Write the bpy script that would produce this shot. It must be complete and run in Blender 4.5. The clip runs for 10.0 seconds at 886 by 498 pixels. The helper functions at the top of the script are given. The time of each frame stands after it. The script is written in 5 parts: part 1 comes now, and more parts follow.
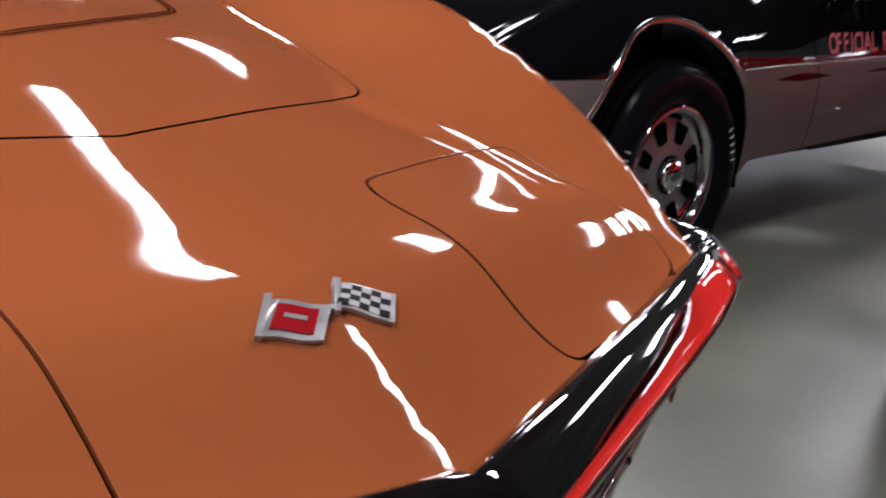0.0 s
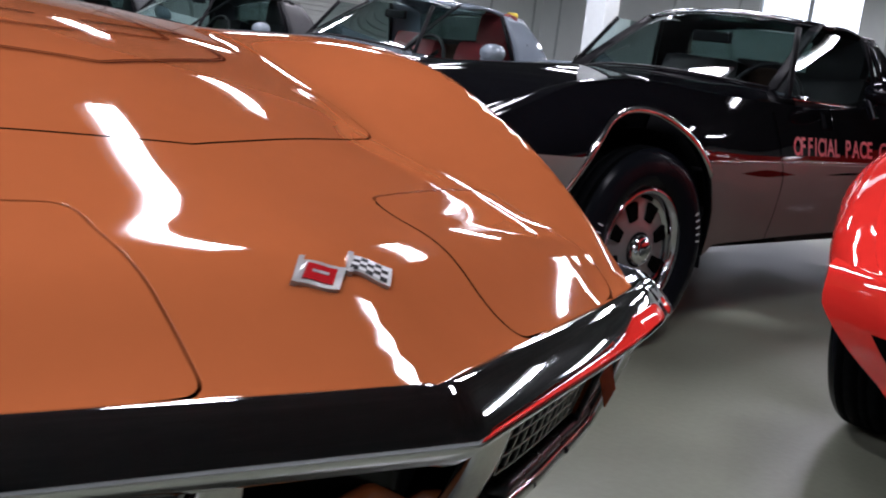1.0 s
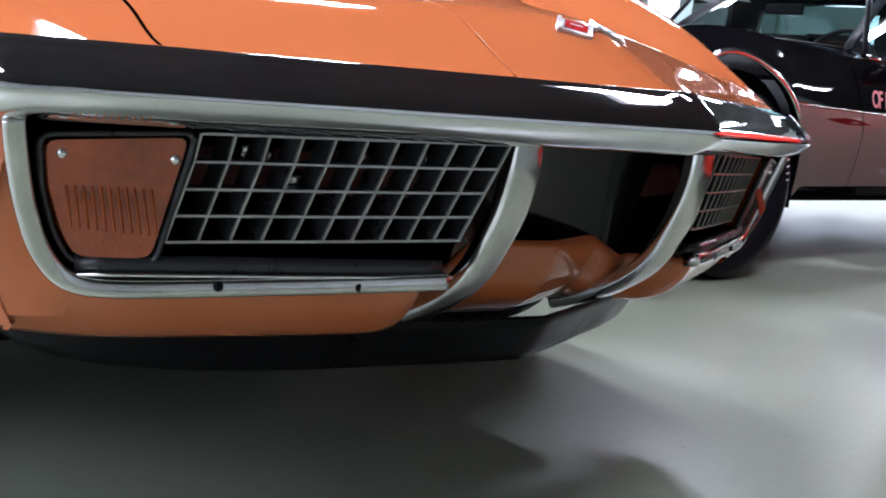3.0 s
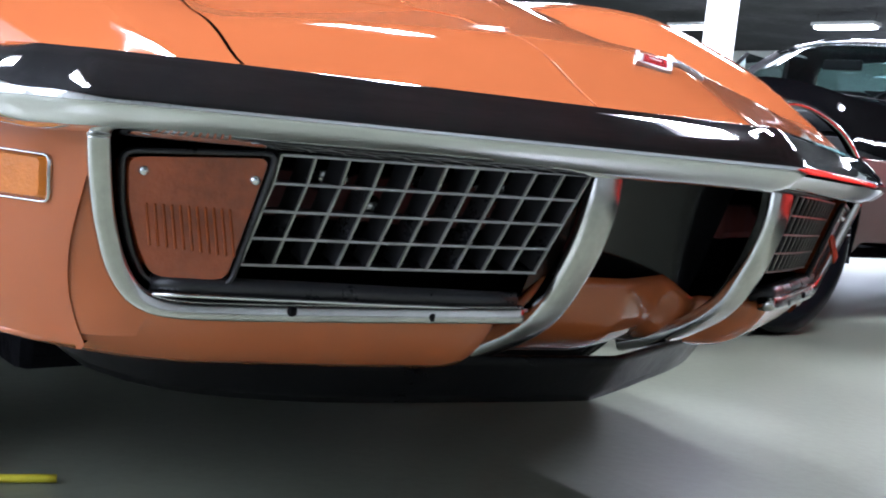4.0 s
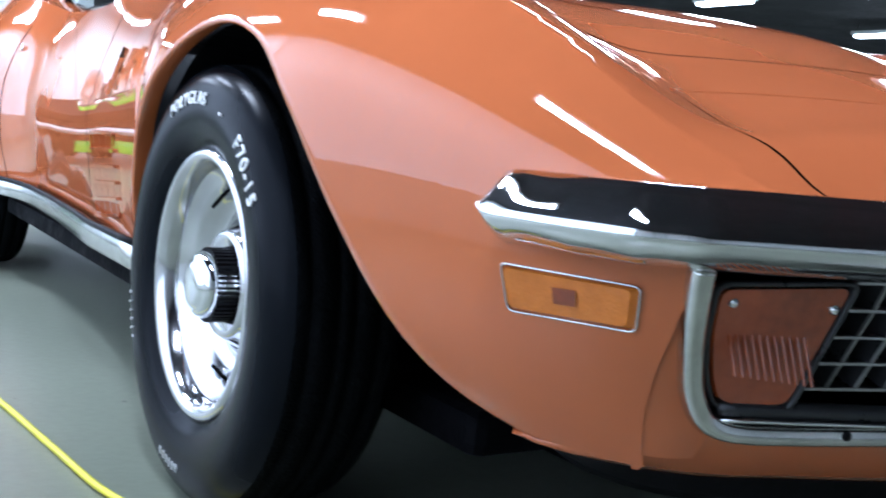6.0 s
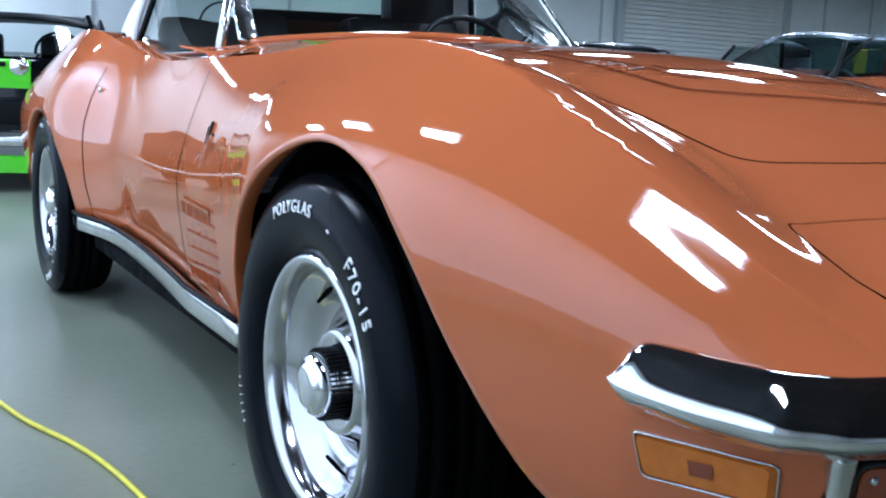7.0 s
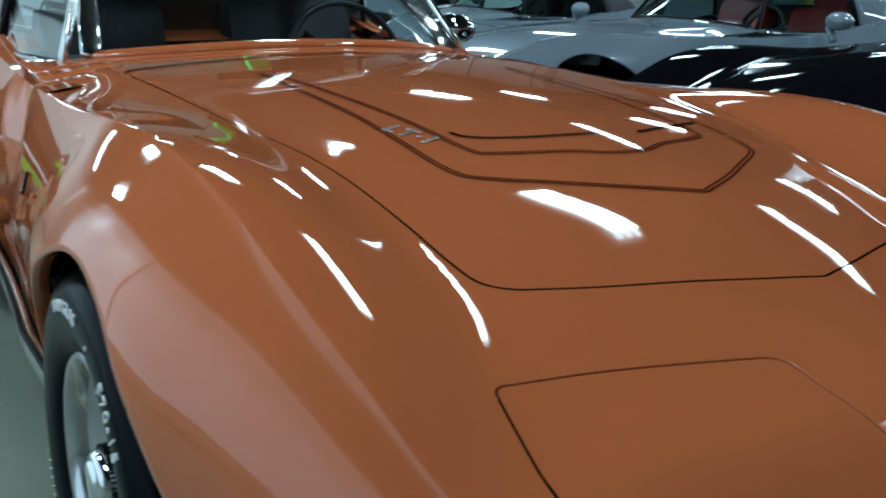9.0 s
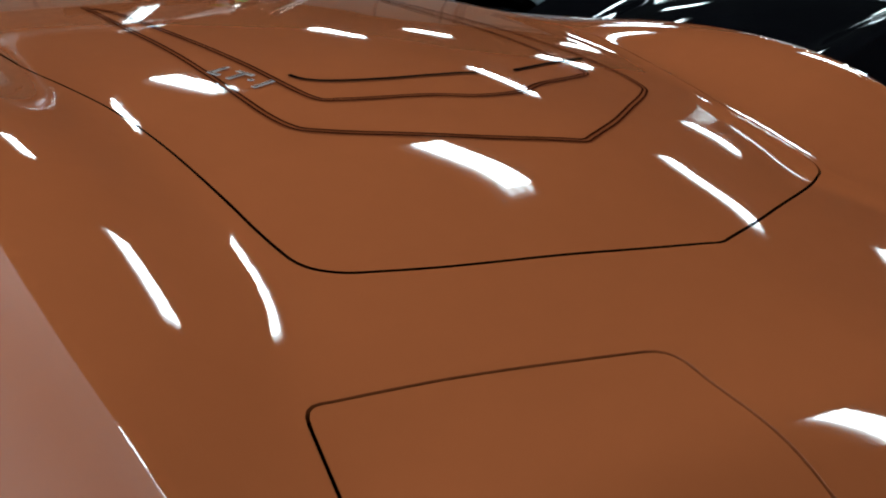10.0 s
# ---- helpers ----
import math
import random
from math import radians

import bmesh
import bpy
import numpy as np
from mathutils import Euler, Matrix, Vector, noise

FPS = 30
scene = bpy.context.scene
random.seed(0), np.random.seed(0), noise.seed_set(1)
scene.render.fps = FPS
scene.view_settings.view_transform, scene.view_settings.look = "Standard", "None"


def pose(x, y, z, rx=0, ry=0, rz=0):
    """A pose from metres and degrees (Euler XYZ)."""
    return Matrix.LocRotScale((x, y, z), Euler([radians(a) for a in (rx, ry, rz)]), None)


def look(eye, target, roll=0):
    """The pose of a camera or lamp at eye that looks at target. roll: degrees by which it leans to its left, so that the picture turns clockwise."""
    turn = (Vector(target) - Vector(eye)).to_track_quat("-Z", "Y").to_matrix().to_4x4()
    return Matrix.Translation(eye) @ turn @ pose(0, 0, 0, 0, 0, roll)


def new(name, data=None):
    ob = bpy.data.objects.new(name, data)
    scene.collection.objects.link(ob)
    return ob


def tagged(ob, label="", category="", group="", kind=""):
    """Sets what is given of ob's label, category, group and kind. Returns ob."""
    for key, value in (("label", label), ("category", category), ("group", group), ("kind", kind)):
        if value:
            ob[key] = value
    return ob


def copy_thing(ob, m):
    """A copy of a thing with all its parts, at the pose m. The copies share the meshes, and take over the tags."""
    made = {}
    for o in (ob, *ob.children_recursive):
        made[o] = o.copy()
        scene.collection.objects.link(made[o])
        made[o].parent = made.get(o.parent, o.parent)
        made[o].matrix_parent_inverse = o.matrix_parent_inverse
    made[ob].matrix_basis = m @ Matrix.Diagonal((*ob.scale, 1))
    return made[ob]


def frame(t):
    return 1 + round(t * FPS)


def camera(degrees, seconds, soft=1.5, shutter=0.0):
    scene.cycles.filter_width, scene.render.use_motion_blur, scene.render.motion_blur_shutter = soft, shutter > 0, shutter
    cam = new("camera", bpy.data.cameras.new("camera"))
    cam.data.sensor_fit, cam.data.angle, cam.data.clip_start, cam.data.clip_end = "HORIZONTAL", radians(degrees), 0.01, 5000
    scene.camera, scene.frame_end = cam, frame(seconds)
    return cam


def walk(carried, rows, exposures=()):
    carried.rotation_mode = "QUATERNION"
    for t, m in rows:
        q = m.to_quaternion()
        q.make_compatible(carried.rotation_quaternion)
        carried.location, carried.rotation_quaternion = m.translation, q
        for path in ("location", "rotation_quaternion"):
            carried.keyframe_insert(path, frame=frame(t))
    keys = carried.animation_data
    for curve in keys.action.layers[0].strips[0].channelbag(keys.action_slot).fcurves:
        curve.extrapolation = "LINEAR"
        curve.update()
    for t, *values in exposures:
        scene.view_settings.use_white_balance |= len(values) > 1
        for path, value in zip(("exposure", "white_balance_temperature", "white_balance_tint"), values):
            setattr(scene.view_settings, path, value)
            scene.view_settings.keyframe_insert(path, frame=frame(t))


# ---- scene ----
cam = camera(47.69, 10.0, soft=1.9, shutter=0.3)
PATH = [
    (0, (-0.4295, -0.3175, 0.8565), (0.2714, 0.3472, 0.5979), 2.02),
    (0.5, (-0.5159, -0.4264, 0.8409), (0.2269, 0.2130, 0.6426), 4.81),
    (1, (-0.6277, -0.5147, 0.8395), (0.0914, 0.1565, 0.6592), 6.82),
    (1.5, (-0.7836, -0.5888, 0.8062), (-0.0872, 0.1096, 0.6414), 8.43),
    (2, (-0.8819, -0.6587, 0.6935), (-0.1903, 0.0451, 0.5314), 5.46),
    (2.5, (-0.9589, -0.6367, 0.5798), (-0.2637, 0.0649, 0.4235), 3.73),
    (2.7, (-0.9853, -0.6200, 0.5577), (-0.2890, 0.0807, 0.4021), 4.48),
    (4, (-1.0074, -0.5696, 0.5048), (-0.3495, 0.1771, 0.4071), 5.99),
    (4.5, (-1.0369, -0.5095, 0.5004), (-0.4058, 0.2608, 0.4099), 6.46),
    (5, (-1.1150, -0.4208, 0.5041), (-0.5047, 0.3663, 0.4143), 6.76),
    (5.5, (-1.2090, -0.3591, 0.5198), (-0.6377, 0.4566, 0.4290), 6.57),
    (6, (-1.3261, -0.3230, 0.5740), (-0.7811, 0.5091, 0.4711), 5.43),
    (6.2, (-1.3771, -0.3158, 0.6057), (-0.8369, 0.5185, 0.4958), 5.05),
    (7.3, (-1.4053, -0.2637, 0.8526), (-0.9207, 0.5942, 0.6817), 0.92),
    (7.5, (-1.4139, -0.2737, 0.8933), (-0.9286, 0.5819, 0.7133), 0.14),
    (8, (-1.4074, -0.2844, 1.0420), (-0.9086, 0.5521, 0.8154), 0.08),
    (8.5, (-1.2672, -0.3018, 1.0622), (-0.7661, 0.5311, 0.8273), 0.86),
    (9, (-1.1008, -0.3395, 1.0764), (-0.5916, 0.4831, 0.8233), 1.24),
    (9.5, (-0.9632, -0.2945, 1.0476), (-0.4273, 0.5065, 0.7807), 1.47),
    (10, (-0.8796, -0.1904, 1.0506), (-0.3149, 0.5739, 0.7393), 1.03),
]
EXPO = [(0.0, -0.04, 6550, 28), (1.0, 0.16, 6350, 26), (1.8, 0.44, 6200, 23), (2.5, 1.00, 6000, 22), (4.5, 1.46, 5800, 20),
        (5.8, 0.92, 5350, 16), (7.3, 0.04, 5150, 10), (8.5, -0.50, 5150, -6), (9.2, -0.70, 5300, -7), (10.0, -0.82, 5800, -2)]
walk(cam, [(t, look(eye, target, roll)) for t, eye, target, roll in PATH], EXPO)

# ---------------------------------------------------------------- light
HALL = dict(x0=-2.7, x1=15.0, y0=-5.5, y1=12.2, top=2.85)
world = bpy.data.worlds.new("world")
world.use_nodes = True
world.node_tree.nodes["Background"].inputs[0].default_value = (0.72, 0.82, 0.9, 1)
world.node_tree.nodes["Background"].inputs[1].default_value = 0.15
scene.world = world


# ---------------------------------------------------------------- materials
def mat(name, color, rough=0.5, metal=0.0, coat=0.0, vary=0.0, scale=8.0, bump=0.0, bump_scale=60.0, spec=0.5):
    """A principled material with colour variation at two scales and a fine relief."""
    m = bpy.data.materials.new(name)
    m.use_nodes = True
    nt = m.node_tree
    b = nt.nodes["Principled BSDF"]
    b.inputs["Base Color"].default_value = (*color, 1)
    b.inputs["Roughness"].default_value = rough
    b.inputs["Metallic"].default_value = metal
    b.inputs["Coat Weight"].default_value = coat
    b.inputs["Coat Roughness"].default_value = 0.03
    b.inputs["Coat IOR"].default_value = 1.6
    b.inputs["Specular IOR Level"].default_value = spec
    tc = nt.nodes.new("ShaderNodeTexCoord")
    if vary > 0:
        n1 = nt.nodes.new("ShaderNodeTexNoise")
        n1.inputs["Scale"].default_value = scale
        n1.inputs["Detail"].default_value = 6
        n2 = nt.nodes.new("ShaderNodeTexNoise")
        n2.inputs["Scale"].default_value = scale * 9
        n2.inputs["Detail"].default_value = 4
        for n in (n1, n2):
            nt.links.new(tc.outputs["Object"], n.inputs["Vector"])
        add = nt.nodes.new("ShaderNodeMath")
        add.operation = "MULTIPLY_ADD"
        add.inputs[1].default_value = 0.4
        nt.links.new(n2.outputs["Fac"], add.inputs[0])
        nt.links.new(n1.outputs["Fac"], add.inputs[2])
        ramp = nt.nodes.new("ShaderNodeMapRange")
        ramp.inputs["From Min"].default_value, ramp.inputs["From Max"].default_value = 0.4, 1.0
        ramp.inputs["To Min"].default_value, ramp.inputs["To Max"].default_value = 1 - vary, 1 + vary
        nt.links.new(add.outputs[0], ramp.inputs["Value"])
        mul = nt.nodes.new("ShaderNodeVectorMath")
        mul.operation = "SCALE"
        mul.inputs[0].default_value = color
        nt.links.new(ramp.outputs[0], mul.inputs["Scale"])
        nt.links.new(mul.outputs[0], b.inputs["Base Color"])
        rr = nt.nodes.new("ShaderNodeMapRange")
        rr.inputs["From Min"].default_value, rr.inputs["From Max"].default_value = 0.4, 1.0
        rr.inputs["To Min"].default_value, rr.inputs["To Max"].default_value = max(rough * (1 - vary), 0), rough * (1 + vary)
        nt.links.new(add.outputs[0], rr.inputs["Value"])
        nt.links.new(rr.outputs[0], b.inputs["Roughness"])
    if bump > 0:
        nb = nt.nodes.new("ShaderNodeTexNoise")
        nb.inputs["Scale"].default_value = bump_scale
        nb.inputs["Detail"].default_value = 5
        nt.links.new(tc.outputs["Object"], nb.inputs["Vector"])
        bp = nt.nodes.new("ShaderNodeBump")
        bp.inputs["Strength"].default_value = bump
        bp.inputs["Distance"].default_value = 0.01
        nt.links.new(nb.outputs["Fac"], bp.inputs["Height"])
        nt.links.new(bp.outputs[0], b.inputs["Normal"])
    return m


def glow(name, color, strength):
    m = bpy.data.materials.new(name)
    m.use_nodes = True
    b = m.node_tree.nodes["Principled BSDF"]
    b.inputs["Base Color"].default_value = (*color, 1)
    b.inputs["Emission Color"].default_value = (*color, 1)
    b.inputs["Emission Strength"].default_value = strength
    return m


def glass(name, color=(0.85, 0.95, 0.93), rough=0.0):
    m = bpy.data.materials.new(name)
    m.use_nodes = True
    nt = m.node_tree
    b = nt.nodes["Principled BSDF"]
    b.inputs["Base Color"].default_value = (*color, 1)
    b.inputs["Roughness"].default_value = rough
    b.inputs["Transmission Weight"].default_value = 1.0
    b.inputs["IOR"].default_value = 1.02
    b.inputs["Coat Weight"].default_value = 1.0
    b.inputs["Coat IOR"].default_value = 1.5
    b.inputs["Coat Roughness"].default_value = 0.0
    return m


def paint(name, color, rough=0.35, metal=0.25, vary=0.05, coat=1.0):
    return mat(name, color, rough=rough, metal=metal, coat=coat, vary=vary, scale=3.0, spec=0.0)


ORANGE = paint("copper_orange_paint", (0.46, 0.123, 0.039), rough=0.45, metal=0.0)
BLACK_PAINT = paint("black_paint", (0.003, 0.003, 0.004), rough=0.3, metal=0.0, coat=0.55)
SILVER_PAINT = paint("silver_paint", (0.19, 0.225, 0.26), rough=0.35, metal=0.15)
GREY_PAINT = paint("grey_silver_paint", (0.17, 0.16, 0.145), rough=0.45, metal=0.2, coat=0.35)
RED_PAINT = paint("red_paint", (0.72, 0.03, 0.02), rough=0.35, metal=0.0)
WHITE_PAINT = paint("white_car_paint", (0.75, 0.76, 0.76), rough=0.35, metal=0.0)
GREEN_PAINT = paint("lime_green_paint", (0.13, 0.62, 0.02), rough=0.35, metal=0.0)
CHROME = mat("chrome", (0.78, 0.79, 0.80), rough=0.03, metal=1.0, vary=0.06, scale=20)
DULL_CHROME = mat("worn_chrome", (0.62, 0.62, 0.60), rough=0.16, metal=1.0, vary=0.25, scale=14)
POLISHED = mat("polished_wheel_metal", (0.56, 0.56, 0.58), rough=0.11, metal=1.0, vary=0.05, scale=16)
CAST_ALLOY = mat("cast_alloy", (0.30, 0.30, 0.29), rough=0.38, metal=0.7, vary=0.1)
RUBBER = mat("tyre_rubber", (0.005, 0.006, 0.008), rough=0.24, spec=0.05, vary=0.08, scale=22, bump=0.015, bump_scale=90)
TREAD = mat("tyre_tread_rubber", (0.003, 0.0035, 0.004), rough=0.5, spec=0.02, vary=0.3, scale=30, bump=0.4, bump_scale=200)
LETTER_WHITE = mat("white_lettering", (0.78, 0.78, 0.76), rough=0.6, vary=0.1, scale=60)
BLACK = mat("black_trim", (0.005, 0.005, 0.006), rough=0.5, spec=0.08, vary=0.2, scale=20)
# near-black that stands in for shade in gaps, slots and cavities
DARK = mat("cavity_shade", (0.003, 0.003, 0.003), rough=0.9, spec=0.0)
GLOSS_BLACK = mat("gloss_black_panel", (0.004, 0.004, 0.005), rough=0.12, coat=0.12, vary=0.2, spec=0.2)
AIR_DAM = mat("satin_black_plastic", (0.004, 0.004, 0.005), rough=0.35, spec=0.12, vary=0.3, scale=14, bump=0.06)
UNDERBODY = mat("underbody_black", (0.004, 0.004, 0.005), rough=0.7, spec=0.03, vary=0.4, scale=10, bump=0.3)
AMBER = mat("amber_lens", (0.55, 0.16, 0.015), rough=0.22, vary=0.12, scale=60, bump=0.12, bump_scale=260)
BROWN_LENS = mat("smoked_amber_lens", (0.27, 0.052, 0.014), rough=0.16, coat=0.5, vary=0.45, scale=9, bump=0.10, bump_scale=240)
LENS_RIB = mat("amber_lens_ribs", (0.30, 0.064, 0.016), rough=0.2, coat=0.5, vary=0.3, scale=12)
GRILLE_METAL = mat("grille_cast_metal", (0.42, 0.42, 0.41), rough=0.35, metal=0.8, vary=0.2, scale=40)
ENAMEL_RED = mat("red_enamel", (0.45, 0.012, 0.015), rough=0.15, coat=1.0)
ENAMEL_WHITE = mat("white_enamel", (0.75, 0.76, 0.76), rough=0.15, coat=1.0)
GAP_SHADE = mat("panel_gap_shade", (0.040, 0.008, 0.003), rough=0.7, spec=0.0)
STRIPE_LINE = mat("brown_stripe_vinyl", (0.055, 0.010, 0.004), rough=0.7, spec=0.0)
INTERIOR = mat("black_vinyl_interior", (0.008, 0.008, 0.009), rough=0.45, spec=0.2, vary=0.2, bump=0.2)
BROWN_PANEL = mat("brown_panel", (0.05, 0.022, 0.012), rough=0.95, vary=0.3, scale=40, bump=0.4, bump_scale=300)
RED_INTERIOR = mat("red_interior", (0.20, 0.012, 0.015), rough=0.5, vary=0.2)
WHITE_TOP = mat("white_soft_top", (0.72, 0.74, 0.74), rough=0.8, vary=0.06, bump=0.2, bump_scale=220)
BLACK_TOP = mat("black_roof_vinyl", (0.012, 0.012, 0.014), rough=0.4, vary=0.2, bump=0.2, bump_scale=200)
GLASS = glass("car_glass")
TINTED_GLASS = glass("tinted_car_glass", (0.20, 0.30, 0.29))
CORD = mat("yellow_cord_jacket", (0.62, 0.55, 0.03), rough=0.5, vary=0.15, scale=40)
PINK_TEXT = mat("pinkish_red_decal", (0.62, 0.09, 0.11), rough=0.4)
WALL_MAT = mat("white_wall_paint", (0.70, 0.74, 0.73), rough=0.6, vary=0.07, scale=0.7, bump=0.1, bump_scale=8)
WALL_TRIM = mat("grey_wall_seam", (0.42, 0.46, 0.46), rough=0.6, vary=0.1)
COLUMN_MAT = mat("white_column_paint", (0.72, 0.76, 0.75), rough=0.45, vary=0.08, scale=3)
DOOR_MAT = mat("roller_door_paint", (0.66, 0.68, 0.66), rough=0.5, vary=0.08, scale=2)
CEILING_MAT = mat("black_ceiling", (0.010, 0.011, 0.012), rough=0.9, vary=0.3, scale=1.5)
LAMP_WHITE = mat("white_lamp_housing", (0.75, 0.76, 0.76), rough=0.4)
YELLOW_MAT = mat("yellow_plastic", (0.55, 0.42, 0.03), rough=0.5, vary=0.2)
TUBE = glow("fluorescent_tube", (0.9, 0.97, 1.0), 14.0)
GREEN_NEON = glow("green_neon", (0.05, 1.0, 0.25), 1.2)
PANE_SKY = glow("daylight_pane", (0.85, 0.93, 1.0), 2.2)
# glow added to brighten the car's side; no such window is known
WEST_FILL = glow("west_fill_glow", (0.84, 0.92, 1.0), 0.95)
SCRIPT_GREY = mat("script_grey", (0.16, 0.085, 0.06), rough=0.7, spec=0.0)
SCRIPT_EDGE = mat("script_edge", (0.62, 0.55, 0.52), rough=0.7, spec=0.0)


def floor_material():
    """Sealed grey-green concrete: broad cloudy stains, fine grain, a soft gloss, scattered dark specks."""
    m = bpy.data.materials.new("sealed_concrete")
    m.use_nodes = True
    nt = m.node_tree
    b = nt.nodes["Principled BSDF"]
    tc = nt.nodes.new("ShaderNodeTexCoord")
    big = nt.nodes.new("ShaderNodeTexNoise")
    big.inputs["Scale"].default_value, big.inputs["Detail"].default_value = 1.3, 8
    fine = nt.nodes.new("ShaderNodeTexNoise")
    fine.inputs["Scale"].default_value, fine.inputs["Detail"].default_value = 45, 5
    spots = nt.nodes.new("ShaderNodeTexVoronoi")
    spots.inputs["Scale"].default_value = 4.5
    for n in (big, fine, spots):
        nt.links.new(tc.outputs["Object"], n.inputs["Vector"])
    ramp = nt.nodes.new("ShaderNodeValToRGB")
    ramp.color_ramp.elements[0].position, ramp.color_ramp.elements[0].color = 0.32, (0.160, 0.174, 0.130, 1)
    ramp.color_ramp.elements[1].position, ramp.color_ramp.elements[1].color = 0.68, (0.228, 0.246, 0.184, 1)
    nt.links.new(big.outputs["Fac"], ramp.inputs["Fac"])
    speck = nt.nodes.new("ShaderNodeMapRange")
    speck.inputs["From Min"].default_value, speck.inputs["From Max"].default_value = 0.016, 0.03
    speck.inputs["To Min"].default_value, speck.inputs["To Max"].default_value = 0.25, 1.0
    nt.links.new(spots.outputs["Distance"], speck.inputs["Value"])
    grain = nt.nodes.new("ShaderNodeMapRange")
    grain.inputs["To Min"].default_value, grain.inputs["To Max"].default_value = 0.86, 1.12
    nt.links.new(fine.outputs["Fac"], grain.inputs["Value"])
    k = nt.nodes.new("ShaderNodeMath")
    k.operation = "MULTIPLY"
    nt.links.new(speck.outputs[0], k.inputs[0])
    nt.links.new(grain.outputs[0], k.inputs[1])
    mul = nt.nodes.new("ShaderNodeVectorMath")
    mul.operation = "SCALE"
    nt.links.new(ramp.outputs["Color"], mul.inputs[0])
    nt.links.new(k.outputs[0], mul.inputs["Scale"])
    nt.links.new(mul.outputs[0], b.inputs["Base Color"])
    rr = nt.nodes.new("ShaderNodeMapRange")
    rr.inputs["To Min"].default_value, rr.inputs["To Max"].default_value = 0.22, 0.42
    nt.links.new(big.outputs["Fac"], rr.inputs["Value"])
    nt.links.new(rr.outputs[0], b.inputs["Roughness"])
    bp = nt.nodes.new("ShaderNodeBump")
    bp.inputs["Strength"].default_value, bp.inputs["Distance"].default_value = 0.06, 0.01
    nt.links.new(fine.outputs["Fac"], bp.inputs["Height"])
    nt.links.new(bp.outputs[0], b.inputs["Normal"])
    return m


FLOOR_MAT = floor_material()


# ---------------------------------------------------------------- mesh helpers
def data(name, verts, faces, material, smooth=True, normals=None):
    me = bpy.data.meshes.new(name)
    me.from_pydata([tuple(v) for v in verts], [], [tuple(f) for f in faces])
    me.materials.append(material)
    me.update()
    if smooth:
        me.shade_smooth()
        if normals is not None:
            me.normals_split_custom_set_from_vertices([tuple(n) for n in normals])
    return me


def piece(name, me, parent=None, label="", m=None):
    ob = new(name, me)
    if parent is not None:
        ob.parent = parent
    if m is not None:
        ob.matrix_local = m
    if label:
        tagged(ob, label)
    return ob


def bm_data(name, bm, material, smooth=False, angle=None):
    me = bpy.data.meshes.new(name)
    bmesh.ops.recalc_face_normals(bm, faces=bm.faces)
    bm.to_mesh(me)
    bm.free()
    me.materials.append(material)
    if smooth:
        me.shade_smooth()
    if angle is not None:
        me.shade_smooth()
        me.set_sharp_from_angle(angle=radians(angle))
    return me


def part(name, bm, material, parent, label="", smooth=False, angle=None, m=None):
    return piece(name, bm_data(name, bm, material, smooth, angle), parent, label, m)


def box(size, at=(0, 0, 0), bevel=0.0, turn=None, bm=None):
    bm = bm or bmesh.new()
    made = bmesh.ops.create_cube(bm, size=1.0)["verts"]
    t = Matrix.Translation(at) @ (turn or Matrix()) @ Matrix.Diagonal((*size, 1))
    bmesh.ops.transform(bm, matrix=t, verts=made)
    if bevel > 0:
        es = list({e for v in made for e in v.link_edges})
        bmesh.ops.bevel(bm, geom=es, offset=bevel, segments=2, affect="EDGES", profile=0.6)
    return bm


def lathe(profile, n=64, axis="x", close=False):
    """Verts and faces of a profile of (radius, along) turned round an axis."""
    verts, faces = [], []
    k = len(profile)
    for i in range(n):
        a = 2 * math.pi * i / n
        for r, s in profile:
            c, d = r * math.cos(a), r * math.sin(a)
            verts.append((s, c, d) if axis == "x" else (c, d, s))
    for i in range(n):
        j = (i + 1) % n
        for q in range(k - 1):
            f = (i * k + q, i * k + q + 1, j * k + q + 1, j * k + q)
            faces.append(f if axis == "z" else f[::-1])
    return verts, faces


def sweep(path, section, closed=False, cap=True, up=None):
    """A section of (across, out) points carried along a path of (point, out direction)."""
    verts, faces = [], []
    n, k = len(path), len(section)
    for i, (p, out) in enumerate(path):
        a = Vector(path[(i - 1) % n][0]) if closed or i else Vector(p)
        b = Vector(path[(i + 1) % n][0]) if closed or i < n - 1 else Vector(p)
        along = (b - a).normalized()
        o = (Vector(out) - along * Vector(out).dot(along)).normalized()
        side = along.cross(o)
        for u, v in section:
            verts.append(Vector(p) + side * u + o * v)
    for i in range(n if closed else n - 1):
        j = (i + 1) % n
        for q in range(k):
            r = (q + 1) % k
            faces.append((i * k + q, j * k + q, j * k + r, i * k + r))
    if cap and not closed:
        faces.append(tuple(range(k)))
        faces.append(tuple(range((n - 1) * k, n * k))[::-1])
    return verts, faces


def ring(w, d, n=12, power=2.6):
    """A rounded-rectangle section, w across and d out."""
    pts = []
    for i in range(n):
        a = 2 * math.pi * i / n
        c, s = math.cos(a), math.sin(a)
        pts.append((w / 2 * math.copysign(abs(c) ** (2 / power), c), d / 2 * math.copysign(abs(s) ** (2 / power), s)))
    return pts


def resample(loop, step, closed=True):
    pts = [Vector(p) for p in loop]
    if closed:
        pts.append(pts[0])
    out = []
    for a, b in zip(pts, pts[1:]):
        k = max(1, int(round((b - a).length / step)))
        out += [a.lerp(b, i / k) for i in range(k)]
    if not closed:
        out.append(pts[-1])
    return out


